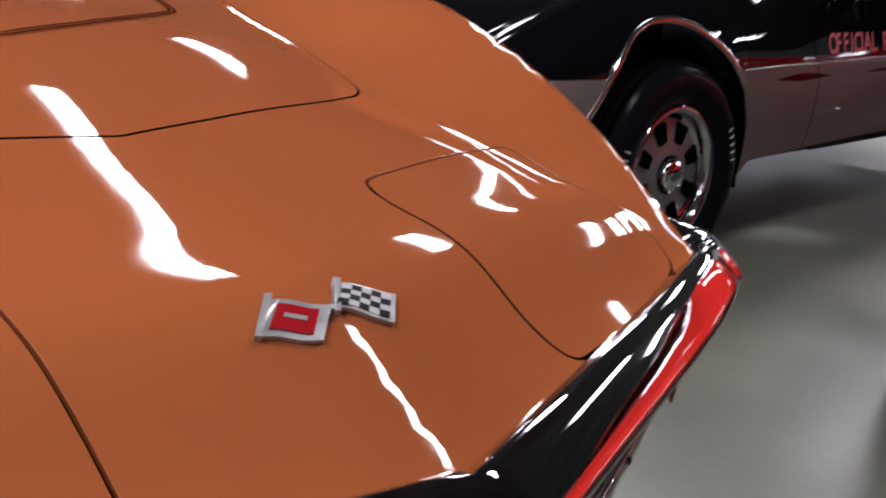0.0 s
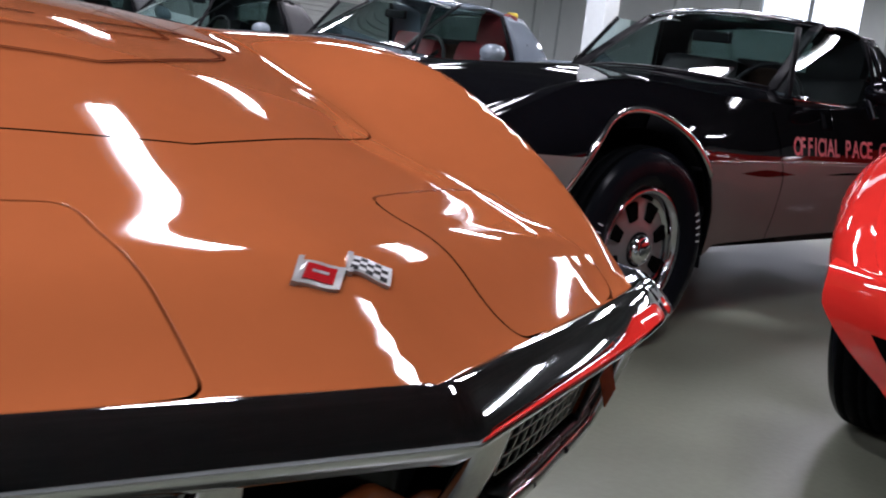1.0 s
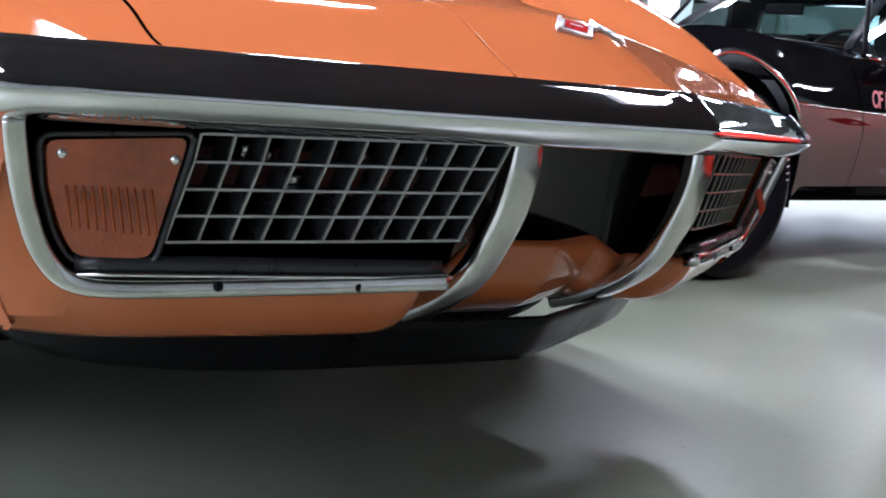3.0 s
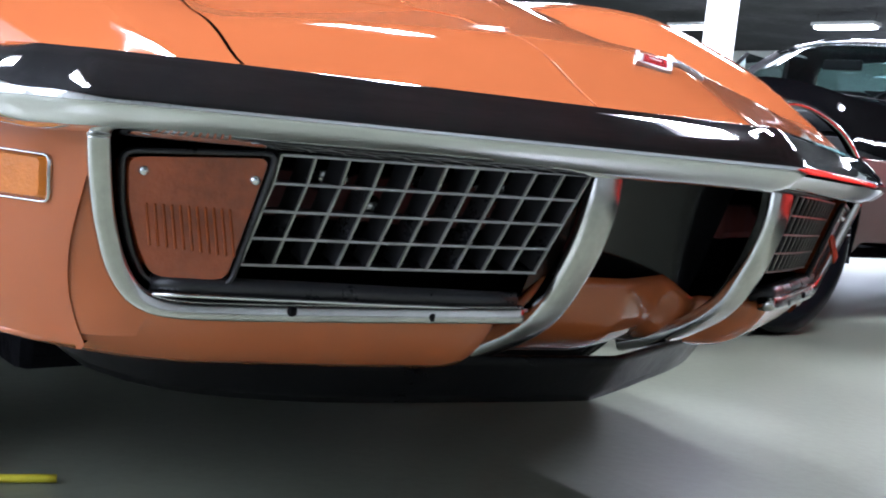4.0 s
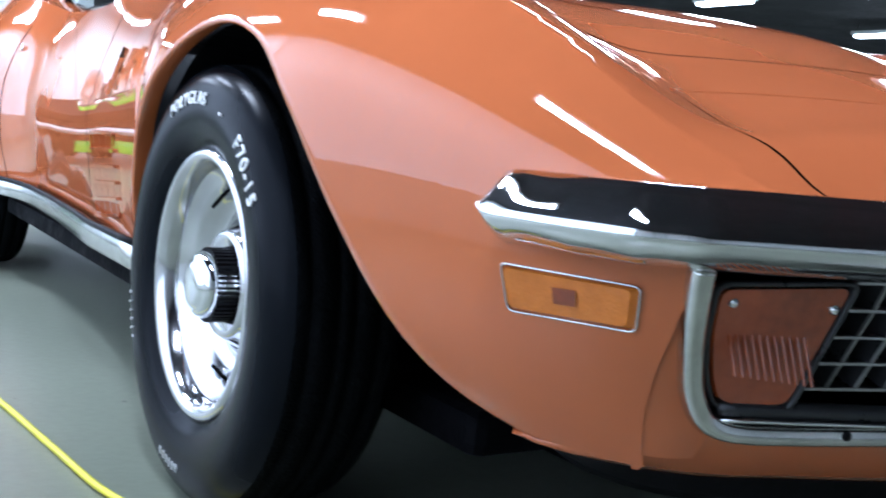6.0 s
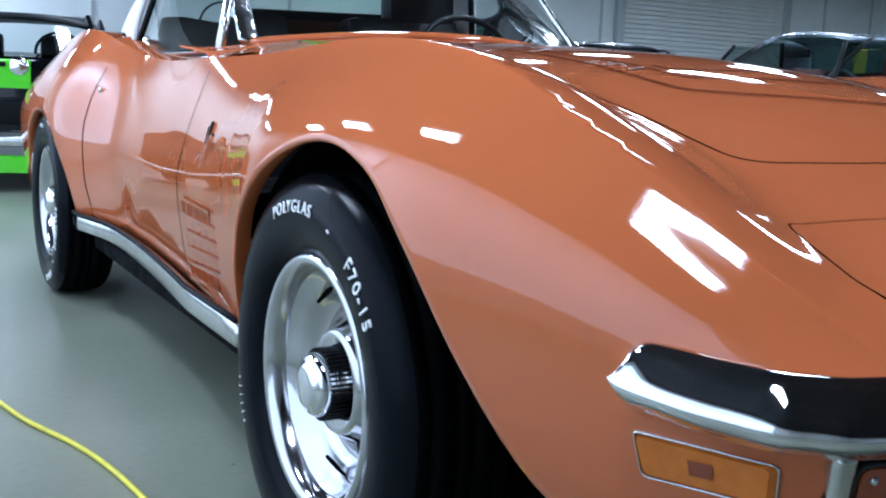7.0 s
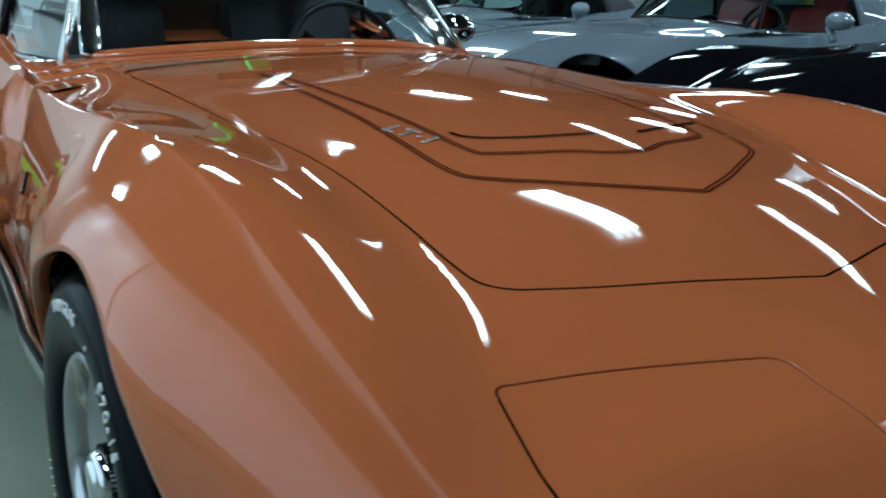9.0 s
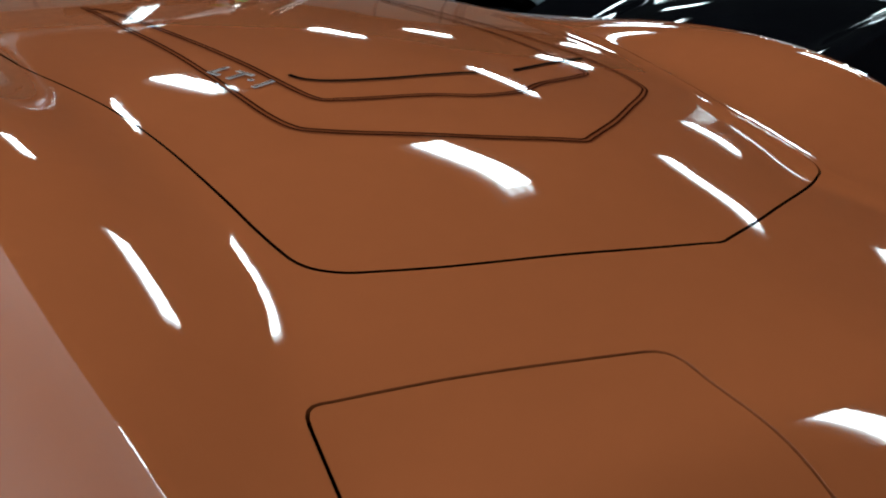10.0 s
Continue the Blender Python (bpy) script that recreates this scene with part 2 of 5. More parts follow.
def rounded(corners, radius, seg=6):
    """A closed 2D loop with rounded corners; radius is one number or one for each corner."""
    out, n = [], len(corners)
    for i in range(n):
        p, a, b = Vector(corners[i]), Vector(corners[i - 1]), Vector(corners[(i + 1) % n])
        r = radius[i] if isinstance(radius, (list, tuple)) else radius
        d1, d2 = (a - p), (b - p)
        r = min(r, d1.length * 0.49, d2.length * 0.49)
        s, e = p + d1.normalized() * r, p + d2.normalized() * r
        for k in range(seg + 1):
            t = k / seg
            out.append(s * (1 - t) ** 2 + p * 2 * t * (1 - t) + e * t * t)
    return out


def inset(loop, d):
    """Moves a closed counter-clockwise 2D loop inwards by d."""
    out, n = [], len(loop)
    for i in range(n):
        t = (Vector(loop[(i + 1) % n]) - Vector(loop[i - 1])).normalized()
        out.append(Vector(loop[i]) + Vector((-t.y, t.x)) * d)
    return out


def inside(px, py, loop):
    """Which of the points lie inside the loop."""
    hit = np.zeros(len(px), bool)
    n = len(loop)
    for i in range(n):
        (x1, y1), (x2, y2) = loop[i], loop[(i + 1) % n]
        if y1 == y2:
            continue
        c = ((y1 > py) != (y2 > py)) & (px < (x2 - x1) * (py - y1) / (y2 - y1) + x1)
        hit ^= c
    return hit


def curve(*keys):
    """A smooth function through a few (at, value) keys."""
    xs, ys = [float(k[0]) for k in keys], [float(k[1]) for k in keys]
    h = [b - a for a, b in zip(xs, xs[1:])]
    d = [(b - a) / k for a, b, k in zip(ys, ys[1:], h)]
    m = [d[0]] + [(d[i - 1] * h[i] + d[i] * h[i - 1]) / (h[i - 1] + h[i]) for i in range(1, len(d))] + [d[-1]]

    def f(t):
        t = min(max(t, xs[0]), xs[-1])
        i = 0
        while i < len(h) - 1 and t > xs[i + 1]:
            i += 1
        u = (t - xs[i]) / h[i]
        return ys[i] * (1 + 2 * u) * (1 - u) ** 2 + h[i] * m[i] * u * (1 - u) ** 2 + ys[i + 1] * u * u * (3 - 2 * u) + h[i] * m[i + 1] * u * u * (u - 1)
    return f


def text_mesh(body, size, material, thick=0.0, shape=None, spacing=1.0, align="CENTER", grow=0.0):
    """Letters as a mesh; shape maps each flat point (x, y, z) to its place."""
    cu = bpy.data.curves.new("letters", "FONT")
    cu.body, cu.size, cu.extrude, cu.align_x, cu.space_character = body, size, thick, align, spacing
    cu.offset = grow
    ob = new("letters", cu)
    me = bpy.data.meshes.new_from_object(ob.evaluated_get(bpy.context.evaluated_depsgraph_get()))
    bpy.data.objects.remove(ob)
    bpy.data.curves.remove(cu)
    me.materials.clear()
    me.materials.append(material)
    if shape:
        for v in me.vertices:
            v.co = shape(v.co.x, v.co.y, v.co.z)
    return me


# ---------------------------------------------------------------- the sports car's surface
# x: from the centre line, y: from the nose to the tail, z: up
NOSE = curve((0, 0), (.2, .062), (.4, .124), (.55, .175), (.65, .215), (.72, .255), (.762, .32), (.780, .40), (.785, .455))
Z_MID = curve((0, .535), (.1, .583), (.18, .634), (.32, .671), (.478, .717), (.6, .758), (.704, .790), (.85, .822), (1.0, .848), (1.2, .872), (1.45, .890), (1.7, .904), (1.95, .912), (2.3, .915))
X_VALE = curve((.15, .50), (.35, .52), (.48, .50), (.62, .45), (.8, .45), (1.2, .47), (1.6, .49), (2.0, .51))
D_VALE = curve((.1, 0), (.25, -.030), (.4, -.052), (.48, -.058), (.64, -.061), (.8, -.052), (1.0, -.038), (1.3, -.030), (1.7, -.024), (2.3, -.02))
X_CREST = curve((.15, .53), (.25, .60), (.35, .645), (.5, .68), (.65, .70), (.85, .71), (1.1, .715), (1.4, .715), (1.75, .71), (2.0, .70), (2.65, .662), (3.0, .662), (3.3, .690), (3.7, .70), (4.2, .70), (4.64, .66))
Z_CREST = curve((.15, .545), (.25, .556), (.305, .583), (.36, .615), (.5, .700), (.59, .744), (.67, .779), (.77, .818), (.88, .844), (.95, .854), (1.1, .864), (1.25, .863), (1.45, .852), (1.7, .844), (2.0, .842), (2.55, .842), (2.8, .858), (3.05, .896), (3.3, .942), (3.45, .950), (3.65, .935), (4.15, .85), (4.64, .77))
X_SIDE = curve((.15, .545), (.19, .600), (.25, .650), (.32, .690), (.454, .757), (.55, .788), (.637, .812), (.76, .845), (.93, .859), (1.055, .861), (1.2, .858), (1.32, .852), (1.44, .836), (1.65, .812), (1.9, .790), (2.25, .763), (2.6, .748), (2.9, .752), (3.1, .785), (3.3, .828), (3.6, .846), (4.1, .835), (4.44, .79), (4.64, .72))
Z_SIDE = curve((.15, .47), (.5, .56), (1.0, .62), (1.6, .60), (2.2, .57), (3.0, .60), (3.5, .63), (4.6, .60))
Z_LOW = curve((.21, .315), (.386, .288), (.45, .291), (.513, .313), (.58, .362), (.637, .423), (.675, .474), (.76, .594), (.83, .658), (.931, .701), (1.055, .714), (1.173, .688), (1.32, .613), (1.437, .508), (1.495, .39), (1.516, .29))
WAIST = curve((.15, 0), (1.35, 0), (1.75, 1), (2.6, 1), (3.0, .3), (3.3, 0), (4.6, 0))
Y_FRONT, Y_REAR, RADIUS = 1.117, 3.605, 0.332


ARCH_LIFT = [0.0]
NOSE_CUT = [0.0]


def z_low(y):
    if NOSE_CUT[0] > 0 and y < 0.56:
        return max(NOSE_CUT[0], Z_LOW(y) + 0.03)
    if y < 0.268:
        return 0.515
    if y < 0.345:
        return 0.515 - (y - 0.268) * 2.93
    if y < 1.512:
        return Z_LOW(y) + ARCH_LIFT[0] * math.sin(math.pi * min(max((y - 0.47) / 1.04, 0), 1)) ** 0.8
    d = abs(y - Y_REAR) / 0.365
    if d < 1:
        return 0.32 + 0.345 * math.sqrt(1 - d * d)
    if y < Y_REAR:
        return 0.29 + 0.04 * min(max((y - 1.52) / 0.05, 0), 1)
    return 0.33


def height(x, y):
    """The upper surface: nose, bonnet and the inner slopes of the wings."""
    x = abs(x)
    b = X_CREST(y)
    a = min(X_VALE(y), b - 0.06)
    t = min(max((y - 0.15) / 0.40, 0), 1)
    back = NOSE(min(x, a)) * (1 - t * t * (3 - 2 * t))
    z = Z_MID(y - back) + D_VALE(y) * (min(x, a) / a) ** 1.5
    if x > a:
        t = min((x - a) / (b - a), 1)
        z += (Z_CREST(y) - z) * (1 - (1 - t * t * (3 - 2 * t)) ** 1.3)
    return z


def up_normal(x, y, h=0.004):
    return Vector((height(x - h, y) - height(x + h, y), height(x, y - h) - height(x, y + h), 2 * h)).normalized()


def soft_normal(x, y, r=0.036):
    """The normal averaged over a small patch, so that reflections flow over the creases."""
    n = Vector((0, 0, 0))
    for dx in (-r, 0, r):
        for dy in (-r, 0, r):
            yy = max(y + dy, 0.12)
            lim = X_CREST(yy) - 0.012
            w = (2 if dx == 0 else 1) * (2 if dy == 0 else 1)
            n += up_normal(min(max(x + dx, -lim), lim), yy, 0.01) * w
    return n.normalized()


def tuck(y, z):
    """How far the lower edge of the nose turns in."""
    return .030 * min(max((.40 - z) / .11, 0), 1.2) ** 2 * min(max((.72 - y) / .22, 0), 1)


def flank_z(y, z):
    """The flank's half width at a height below the crest."""
    lo, hi = 0.0, 2.0
    for _ in range(30):
        mid = (lo + hi) / 2
        lo, hi = (mid, hi) if flank_raw(y, mid)[1] > z else (lo, mid)
    return flank_raw(y, lo)[0]


def flank_raw(y, s):
    xt, zt, xs, zs = X_CREST(y), Z_CREST(y), X_SIDE(y), Z_SIDE(y)
    if s <= 1:
        w = WAIST(y)
        p1 = (xt + (0.34 - 0.04 * w) * (xs - xt), zt - (0.27 - 0.05 * w) * (zt - zs))
        p2 = (xs - 0.004 - 0.012 * w, zs + (0.52 - 0.10 * w) * (zt - zs))
        a, b, c, d = (1 - s) ** 3, 3 * s * (1 - s) ** 2, 3 * s * s * (1 - s), s ** 3
        return a * xt + b * p1[0] + c * p2[0] + d * xs, a * zt + b * p1[1] + c * p2[1] + d * zs
    t = s - 1
    z = zs + (0.285 - zs) * t
    return xs - 0.045 * t ** 1.8 * min(1.0, (zs - .30) / .3) - tuck(y, z), z


def flank_mesh(name, y0, y1, step, material, sign, rows=26):
    """The skin from the crest down to the lower edge, wheel arches cut out, with a folded-in lip."""
    ys = [y0]
    while ys[-1] < y1 - 1e-6:
        y = ys[-1]
        d = step
        if y < 0.35:
            d = step * 0.4
        if 0.25 < y < 0.36:
            d = 0.006
        if 1.40 < y < 1.53 or abs(abs(y - Y_REAR) - 0.34) < 0.04:
            d = step * 0.25
        ys.append(min(y1, y + d))
    verts, faces = [], []
    for y in ys:
        zl = z_low(y)
        xl = flank_z(y, zl)
        pts = []
        for r in range(rows):
            s = 2 * (r / (rows - 1)) ** 1.25
            x, z = flank_raw(y, s)
            if z < zl:
                x, z = xl, zl
            pts.append((x, z))
        # spread the rows between the crest and the lower edge
        keep = [p for p in pts if p[1] > zl + 1e-5] + [(xl, zl)]
        want = []
        acc = [0.0]
        for a, b in zip(keep, keep[1:]):
            acc.append(acc[-1] + math.hypot(b[0] - a[0], b[1] - a[1]))
        for r in range(rows):
            t = acc[-1] * (r / (rows - 1)) ** 1.2
            i = 0
            while i < len(acc) - 2 and acc[i + 1] < t:
                i += 1
            u = (t - acc[i]) / max(acc[i + 1] - acc[i], 1e-9)
            want.append((keep[i][0] * (1 - u) + keep[i + 1][0] * u, keep[i][1] * (1 - u) + keep[i + 1][1] * u))
        if y < 0.36:
            want += [(flank_z(y, zl - d), zl - d) for d in (.004, .008)]
        else:
            want += [(xl - 0.004, zl - 0.004), (xl - 0.030, zl + 0.004)]
        verts += [(sign * x, y, z) for x, z in want]
    k, n = rows + 2, len(ys)
    for j in range(n - 1):
        for r in range(k - 1):
            f = (j * k + r, j * k + r + 1, (j + 1) * k + r + 1, (j + 1) * k + r)
            faces.append(f if sign > 0 else f[::-1])
    me = data(name, verts, faces, material)
    norms = []
    for v in me.vertices:
        d = v.co.y - (.278 + max(0, .515 - v.co.z) / 2.93)
        w = min(max(1 - d / .14, 0), 1) ** 1.5 if v.co.z < .53 else 0
        norms.append((v.normal * (1 - w) + corner_mean(sign) * w).normalized())
    me.normals_split_custom_set_from_vertices([tuple(n) for n in norms])
    return me, ys


def corner_front(sign):
    """The way that the nose faces at its corners."""
    return Vector((sign * .46, -.87, -.18)).normalized()


def corner_mean(sign):
    """Half-way between the nose and the wing."""
    return Vector((sign * .70, -.69, -.18)).normalized()


def crest_normal(y, sign):
    a = up_normal(X_CREST(y) - 0.01, y)
    p, q = flank_raw(y, 0.0), flank_raw(y, 0.12)
    t = Vector((q[0] - p[0], 0, q[1] - p[1]))
    side = Vector((0, 1, (Z_CREST(y + .01) - Z_CREST(y - .01)) / .02))
    b = t.cross(side)
    if b.z < 0:
        b = -b
    n = (a.normalized() + b.normalized()).normalized()
    return Vector((n.x * sign, n.y, n.z))


HALF = [(.0, .478), (.092, .502), (.24, .552), (.313, .580), (.402, .626), (.432, .658), (.443, .721), (.451, .843), (.460, .93), (.478, 1.05), (.527, 1.25), (.545, 1.87), (.3, 1.91)]
BONNET = rounded(HALF + [(0, 1.918)] + [(-x, y) for x, y in reversed(HALF[1:])], [.008] + [.05] * 3 + [.03] * 2 + [.05] * 15 + [.03] * 2 + [.05] * 3, 5)
LID = [(.194, .122), (.30, .150), (.39, .183), (.47, .214), (.548, .245), (.553, .33), (.522, .494), (.391, .454), (.188, .381), (.190, .25), (.188, .17)]
LID_LEFT = rounded(LID, [.028, .04, .04, .03, .03, .04, .028, .05, .028, .03, .03], 5)
LID_RIGHT = [Vector((-p.x, p.y)) for p in reversed(LID_LEFT)]


def top_meshes(fine, material, crest_ys, y_end=1.94):
    """The upper skin, cut along the bonnet and the headlamp lids, each panel with turned-down edges."""
    from mathutils.geometry import delaunay_2d_cdt
    gap = 0.0019
    loops = [[Vector(p) for p in resample(l, fine * 0.5)] for l in (BONNET, LID_LEFT, LID_RIGHT)]
    outer = []
    x0 = X_CREST(crest_ys[0])
    nx = 60
    for i in range(nx + 1):
        x = -x0 + 2 * x0 * i / nx
        outer.append(Vector((x, NOSE(abs(x)) + 0.044)))
    right = [Vector((X_CREST(y), y)) for y in crest_ys if NOSE(x0) + 0.046 < y < y_end - 0.004]
    outer += right
    nr = 70
    for i in range(nr + 1):
        outer.append(Vector((X_CREST(y_end) * (1 - 2 * i / nr), y_end)))
    outer += [Vector((-p.x, p.y)) for p in reversed(right)]
    cuts = [outer] + [inset(l, -gap) for l in loops] + [inset(l, gap) for l in loops]
    pts, edges = [], []
    for c in cuts:
        s = len(pts)
        pts += [Vector((p.x, p.y)) for p in c]
        edges += [(s + i, s + (i + 1) % len(c)) for i in range(len(c))]
    grid = []
    row = 0
    y = 0.02
    while y < y_end:
        x = -0.8 + (fine / 2 if row % 2 else 0)
        while x < 0.8:
            grid.append((x, y))
            x += fine
        y += fine * 0.87
        row += 1
    gx, gy = np.array([g[0] for g in grid]), np.array([g[1] for g in grid])
    ok = inside(gx, gy, [tuple(p) for p in outer])
    near = np.ones(len(gx), bool)
    allb = np.array([tuple(p) for p in pts])
    for i in range(len(gx)):
        if ok[i]:
            d = np.min((allb[:, 0] - gx[i]) ** 2 + (allb[:, 1] - gy[i]) ** 2)
            near[i] = d > (fine * 0.33) ** 2
    pts += [Vector((gx[i], gy[i])) for i in range(len(gx)) if ok[i] and near[i]]
    v, _, f, *_ = delaunay_2d_cdt(pts, edges, [], 0, 1e-6)
    cx = np.array([sum(v[i].x for i in t) / 3 for t in f])
    cy = np.array([sum(v[i].y for i in t) / 3 for t in f])
    inn = [inside(cx, cy, [tuple(p) for p in c]) for c in cuts]
    body = inn[0] & ~(inn[1] | inn[2] | inn[3])
    out = []

    def build(mask, rims, name):
        used, verts, norms, faces = {}, [], [], []
        for t, m in zip(f, mask):
            if not m:
                continue
            tri = []
            for i in t:
                if i not in used:
                    used[i] = len(verts)
                    x, y = v[i].x, v[i].y
                    on = abs(abs(x) - X_CREST(y)) < 1e-4
                    verts.append((x, y, Z_CREST(y) if on else height(x, y)))
                    norms.append(crest_normal(y, 1 if x > 0 else -1) if on else soft_normal(x, y))
                tri.append(used[i])
            a, b, c = (Vector(verts[i]) for i in tri)
            faces.append(tri if (b - a).cross(c - a).z > 0 else tri[::-1])
        for rim, way in rims:
            n, s = len(rim), len(verts)
            for i, p in enumerate(rim):
                z = height(p.x, p.y)
                t = (rim[(i + 1) % n] - rim[i - 1]).normalized()
                side = Vector((t.y, -t.x, 0)) * way
                verts += [(p.x, p.y, z), (p.x, p.y, z - 0.0015), (p.x, p.y, z - 0.014)]
                up = up_normal(p.x, p.y)
                norms += [(up + side * 0.9).normalized(), side, side]
            for i in range(n):
                j = (i + 1) % n
                for q in range(2):
                    faces.append((s + 3 * i + q, s + 3 * j + q, s + 3 * j + q + 1, s + 3 * i + q + 1))
        return data(name, verts, faces, material, True, norms)

    out.append(build(body, [(c, -1) for c in cuts[1:4]], "front_body"))
    for k, name in enumerate(("bonnet", "headlamp_lid", "headlamp_lid")):
        out.append(build(inn[4 + k], [(cuts[4 + k], 1)], name))
    return out


def ribbon(points, width, lift, name, material, on=None):
    """A thin strip laid on the upper surface along plan points."""
    on = on or height
    pts = resample(points, 0.012, closed=False)
    verts, faces = [], []
    for i, p in enumerate(pts):
        a, b = pts[max(i - 1, 0)], pts[min(i + 1, len(pts) - 1)]
        t = (b - a).normalized()
        n = Vector((-t.y, t.x)) * width / 2
        for q in (p - n, p + n):
            verts.append((q.x, q.y, on(q.x, q.y) + lift))
    for i in range(len(pts) - 1):
        faces.append((2 * i, 2 * i + 2, 2 * i + 3, 2 * i + 1))
    return data(name, verts, faces, material)


def flank_strip(pts, width, lift, name, material, sign):
    """A thin strip laid on the flank along (y, z) points."""
    pts = resample(pts, 0.015, closed=False)
    verts, faces = [], []
    for i, p in enumerate(pts):
        a, b = pts[max(i - 1, 0)], pts[min(i + 1, len(pts) - 1)]
        t = (b - a).normalized()
        n = Vector((-t.y, t.x)) * width / 2
        for q in (p - n, p + n):
            verts.append((sign * (flank_z(q.x, q.y) + lift), q.x, q.y))
    for i in range(len(pts) - 1):
        f = (2 * i, 2 * i + 2, 2 * i + 3, 2 * i + 1)
        faces.append(f if sign > 0 else f[::-1])
    return data(name, verts, faces, material)


# ---------------------------------------------------------------- wheels
TYRE_PROFILE = [(.205, .078), (.214, .088), (.228, .095), (.25, .1005), (.272, .102), (.292, .0995), (.308, .093), (.320, .083), (.3275, .070)]
TREAD_PROFILE = [(.3275, .070), (.3305, .055), (.3255, .052), (.3255, .048), (.3315, .045), (.332, .016), (.3265, .014), (.3265, .010), (.332, .008)]


def wheel_meshes():
    tyre = TYRE_PROFILE
    left = [(r, -s) for r, s in reversed(tyre)]
    tread = TREAD_PROFILE + [(r, -s) for r, s in reversed(TREAD_PROFILE)]
    m = {}
    v, f = lathe([(.18, .06)] + tyre, 72)
    m["sidewall"] = data("sidewall", v, f, RUBBER)
    v, f = lathe(left + [(.18, -.06)], 48)
    m["inner_sidewall"] = data("inner_sidewall", v, f, RUBBER)
    v, f = lathe(tread, 72)
    m["tread"] = data("tread", v, f, TREAD)
    ringp = [(.176, .052), (.180, .070), (.188, .083), (.196, .0865), (.204, .083), (.2055, .074), (.200, .066)]
    v, f = lathe(ringp, 72)
    m["trim_ring"] = data("trim_ring", v, f, POLISHED)
    v, f = lathe([(.040, .040), (.070, .040), (.078, .045), (.085, .036), (.098, .012), (.112, .004), (.128, .008), (.140, .020), (.150, .034), (.158, .040), (.168, .044), (.178, .055)], 72)
    m["disc"] = data("disc", v, f, POLISHED)
    cap = [(.0, .094), (.026, .0935), (.034, .091), (.036, .087), (.042, .086), (.046, .083), (.050, .076), (.051, .066)]
    v, f = lathe(cap, 48)
    m["cap"] = data("cap", v, f, CHROME)
    bm = bmesh.new()
    for i in range(44):
        a = 2 * math.pi * i / 44
        box((.034, .0036, .007), (.052, .0535 * math.cos(a), .0535 * math.sin(a)), turn=Matrix.Rotation(a, 4, "X") @ Matrix.Rotation(math.pi / 2, 4, "X"), bm=bm)
    m["cap_ribs"] = bm_data("cap_ribs", bm, BLACK)
    v, f = lathe([(.050, .066), (.0515, .038), (.06, .036)], 44)
    m["cap_skirt"] = data("cap_skirt", v, f, CHROME)
    bm = bmesh.new()
    box((.006, .046, .020), bevel=.002, bm=bm)
    for vv in bm.verts:
        vv.co.z += -6.0 * vv.co.y ** 2
    m["slot"] = bm_data("slot", bm, DARK)
    v, f = lathe([(.050, .062), (.075, .060), (.10, .054), (.150, .048), (.165, .042), (.178, .050)], 48)
    m["slotted_face"] = data("slotted_face", v, f, CAST_ALLOY)
    bm = box((.02, .046, .060), bevel=.006)
    for vv in bm.verts:
        vv.co.y *= 1 + 5 * vv.co.z
    m["window"] = bm_data("slot", bm, DARK)
    # flat near-black disc painted as the shade behind the wheel face
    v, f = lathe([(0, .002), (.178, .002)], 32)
    m["brake_shadow"] = data("wheel_shade_disc", v, f, DARK)
    return m


WHEEL = wheel_meshes()


def arc_text(body, radius, start, size, sign):
    """Raised white letters round the tyre's side; start in degrees from the top, clockwise as seen."""
    def shape(x, y, z):
        a = radians(start) + x / radius
        r = radius + y
        k = .1005 + .003 - 6.0 * (r - .27) ** 2 + z
        return Vector((k, math.sin(a) * r * (1 if sign > 0 else -1), math.cos(a) * r))
    me = text_mesh(body, size, LETTER_WHITE, 0.0012, shape, 1.25)
    return me


def wheel(parent, sign, y, letters=(), spin=0.0, slotted=False, x_mid=0.733, turn=0.0):
    """One road wheel: tyre, trim ring, dished disc with five slots, ribbed cap."""
    flip = Matrix() if sign > 0 else Matrix.Rotation(math.pi, 4, "Z")
    m = Matrix.Translation((sign * x_mid, y, RADIUS)) @ Matrix.Rotation(radians(turn), 4, "Z") @ flip @ Matrix.Rotation(radians(spin), 4, "X")
    hub = piece("wheel", WHEEL["disc"], parent, "polished rally road wheel on a raised-letter tyre", m)
    tyre = piece("tyre", WHEEL["sidewall"], hub, "black rubber tyre with white lettering")
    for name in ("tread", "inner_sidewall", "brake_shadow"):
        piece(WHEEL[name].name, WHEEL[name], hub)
    piece("trim_ring", WHEEL["trim_ring"], hub, "polished trim ring")
    cap = piece("centre_cap", WHEEL["cap"], hub, "chrome centre cap")
    piece("cap_skirt", WHEEL["cap_skirt"], hub)
    piece("cap_ribs", WHEEL["cap_ribs"], hub, "dark ribbed cap side")
    if slotted:
        piece("slotted_face", WHEEL["slotted_face"], hub, "cast aluminium wheel face")
        for i in range(8):
            a = 2 * math.pi * i / 8
            piece("slot", WHEEL["window"], hub, "", Matrix.Rotation(a, 4, "X") @ Matrix.Translation((.052, 0, .126)))
    for i in range(0 if slotted else 5):
        a = 2 * math.pi * i / 5 + .3
        piece("slot", WHEEL["slot"], hub, "", Matrix.Rotation(a, 4, "X") @ Matrix.Translation((.0265, 0, .146)) @ Matrix.Rotation(radians(-48), 4, "Y"))
    for me in letters:
        piece("lettering", me, hub, "white raised tyre lettering")
    return hub


# ---------------------------------------------------------------- glasshouse
GLASS_Y = .075


def y_base(x):
    return 2.02 + 0.26 * (abs(x) / 0.60) ** 2.2


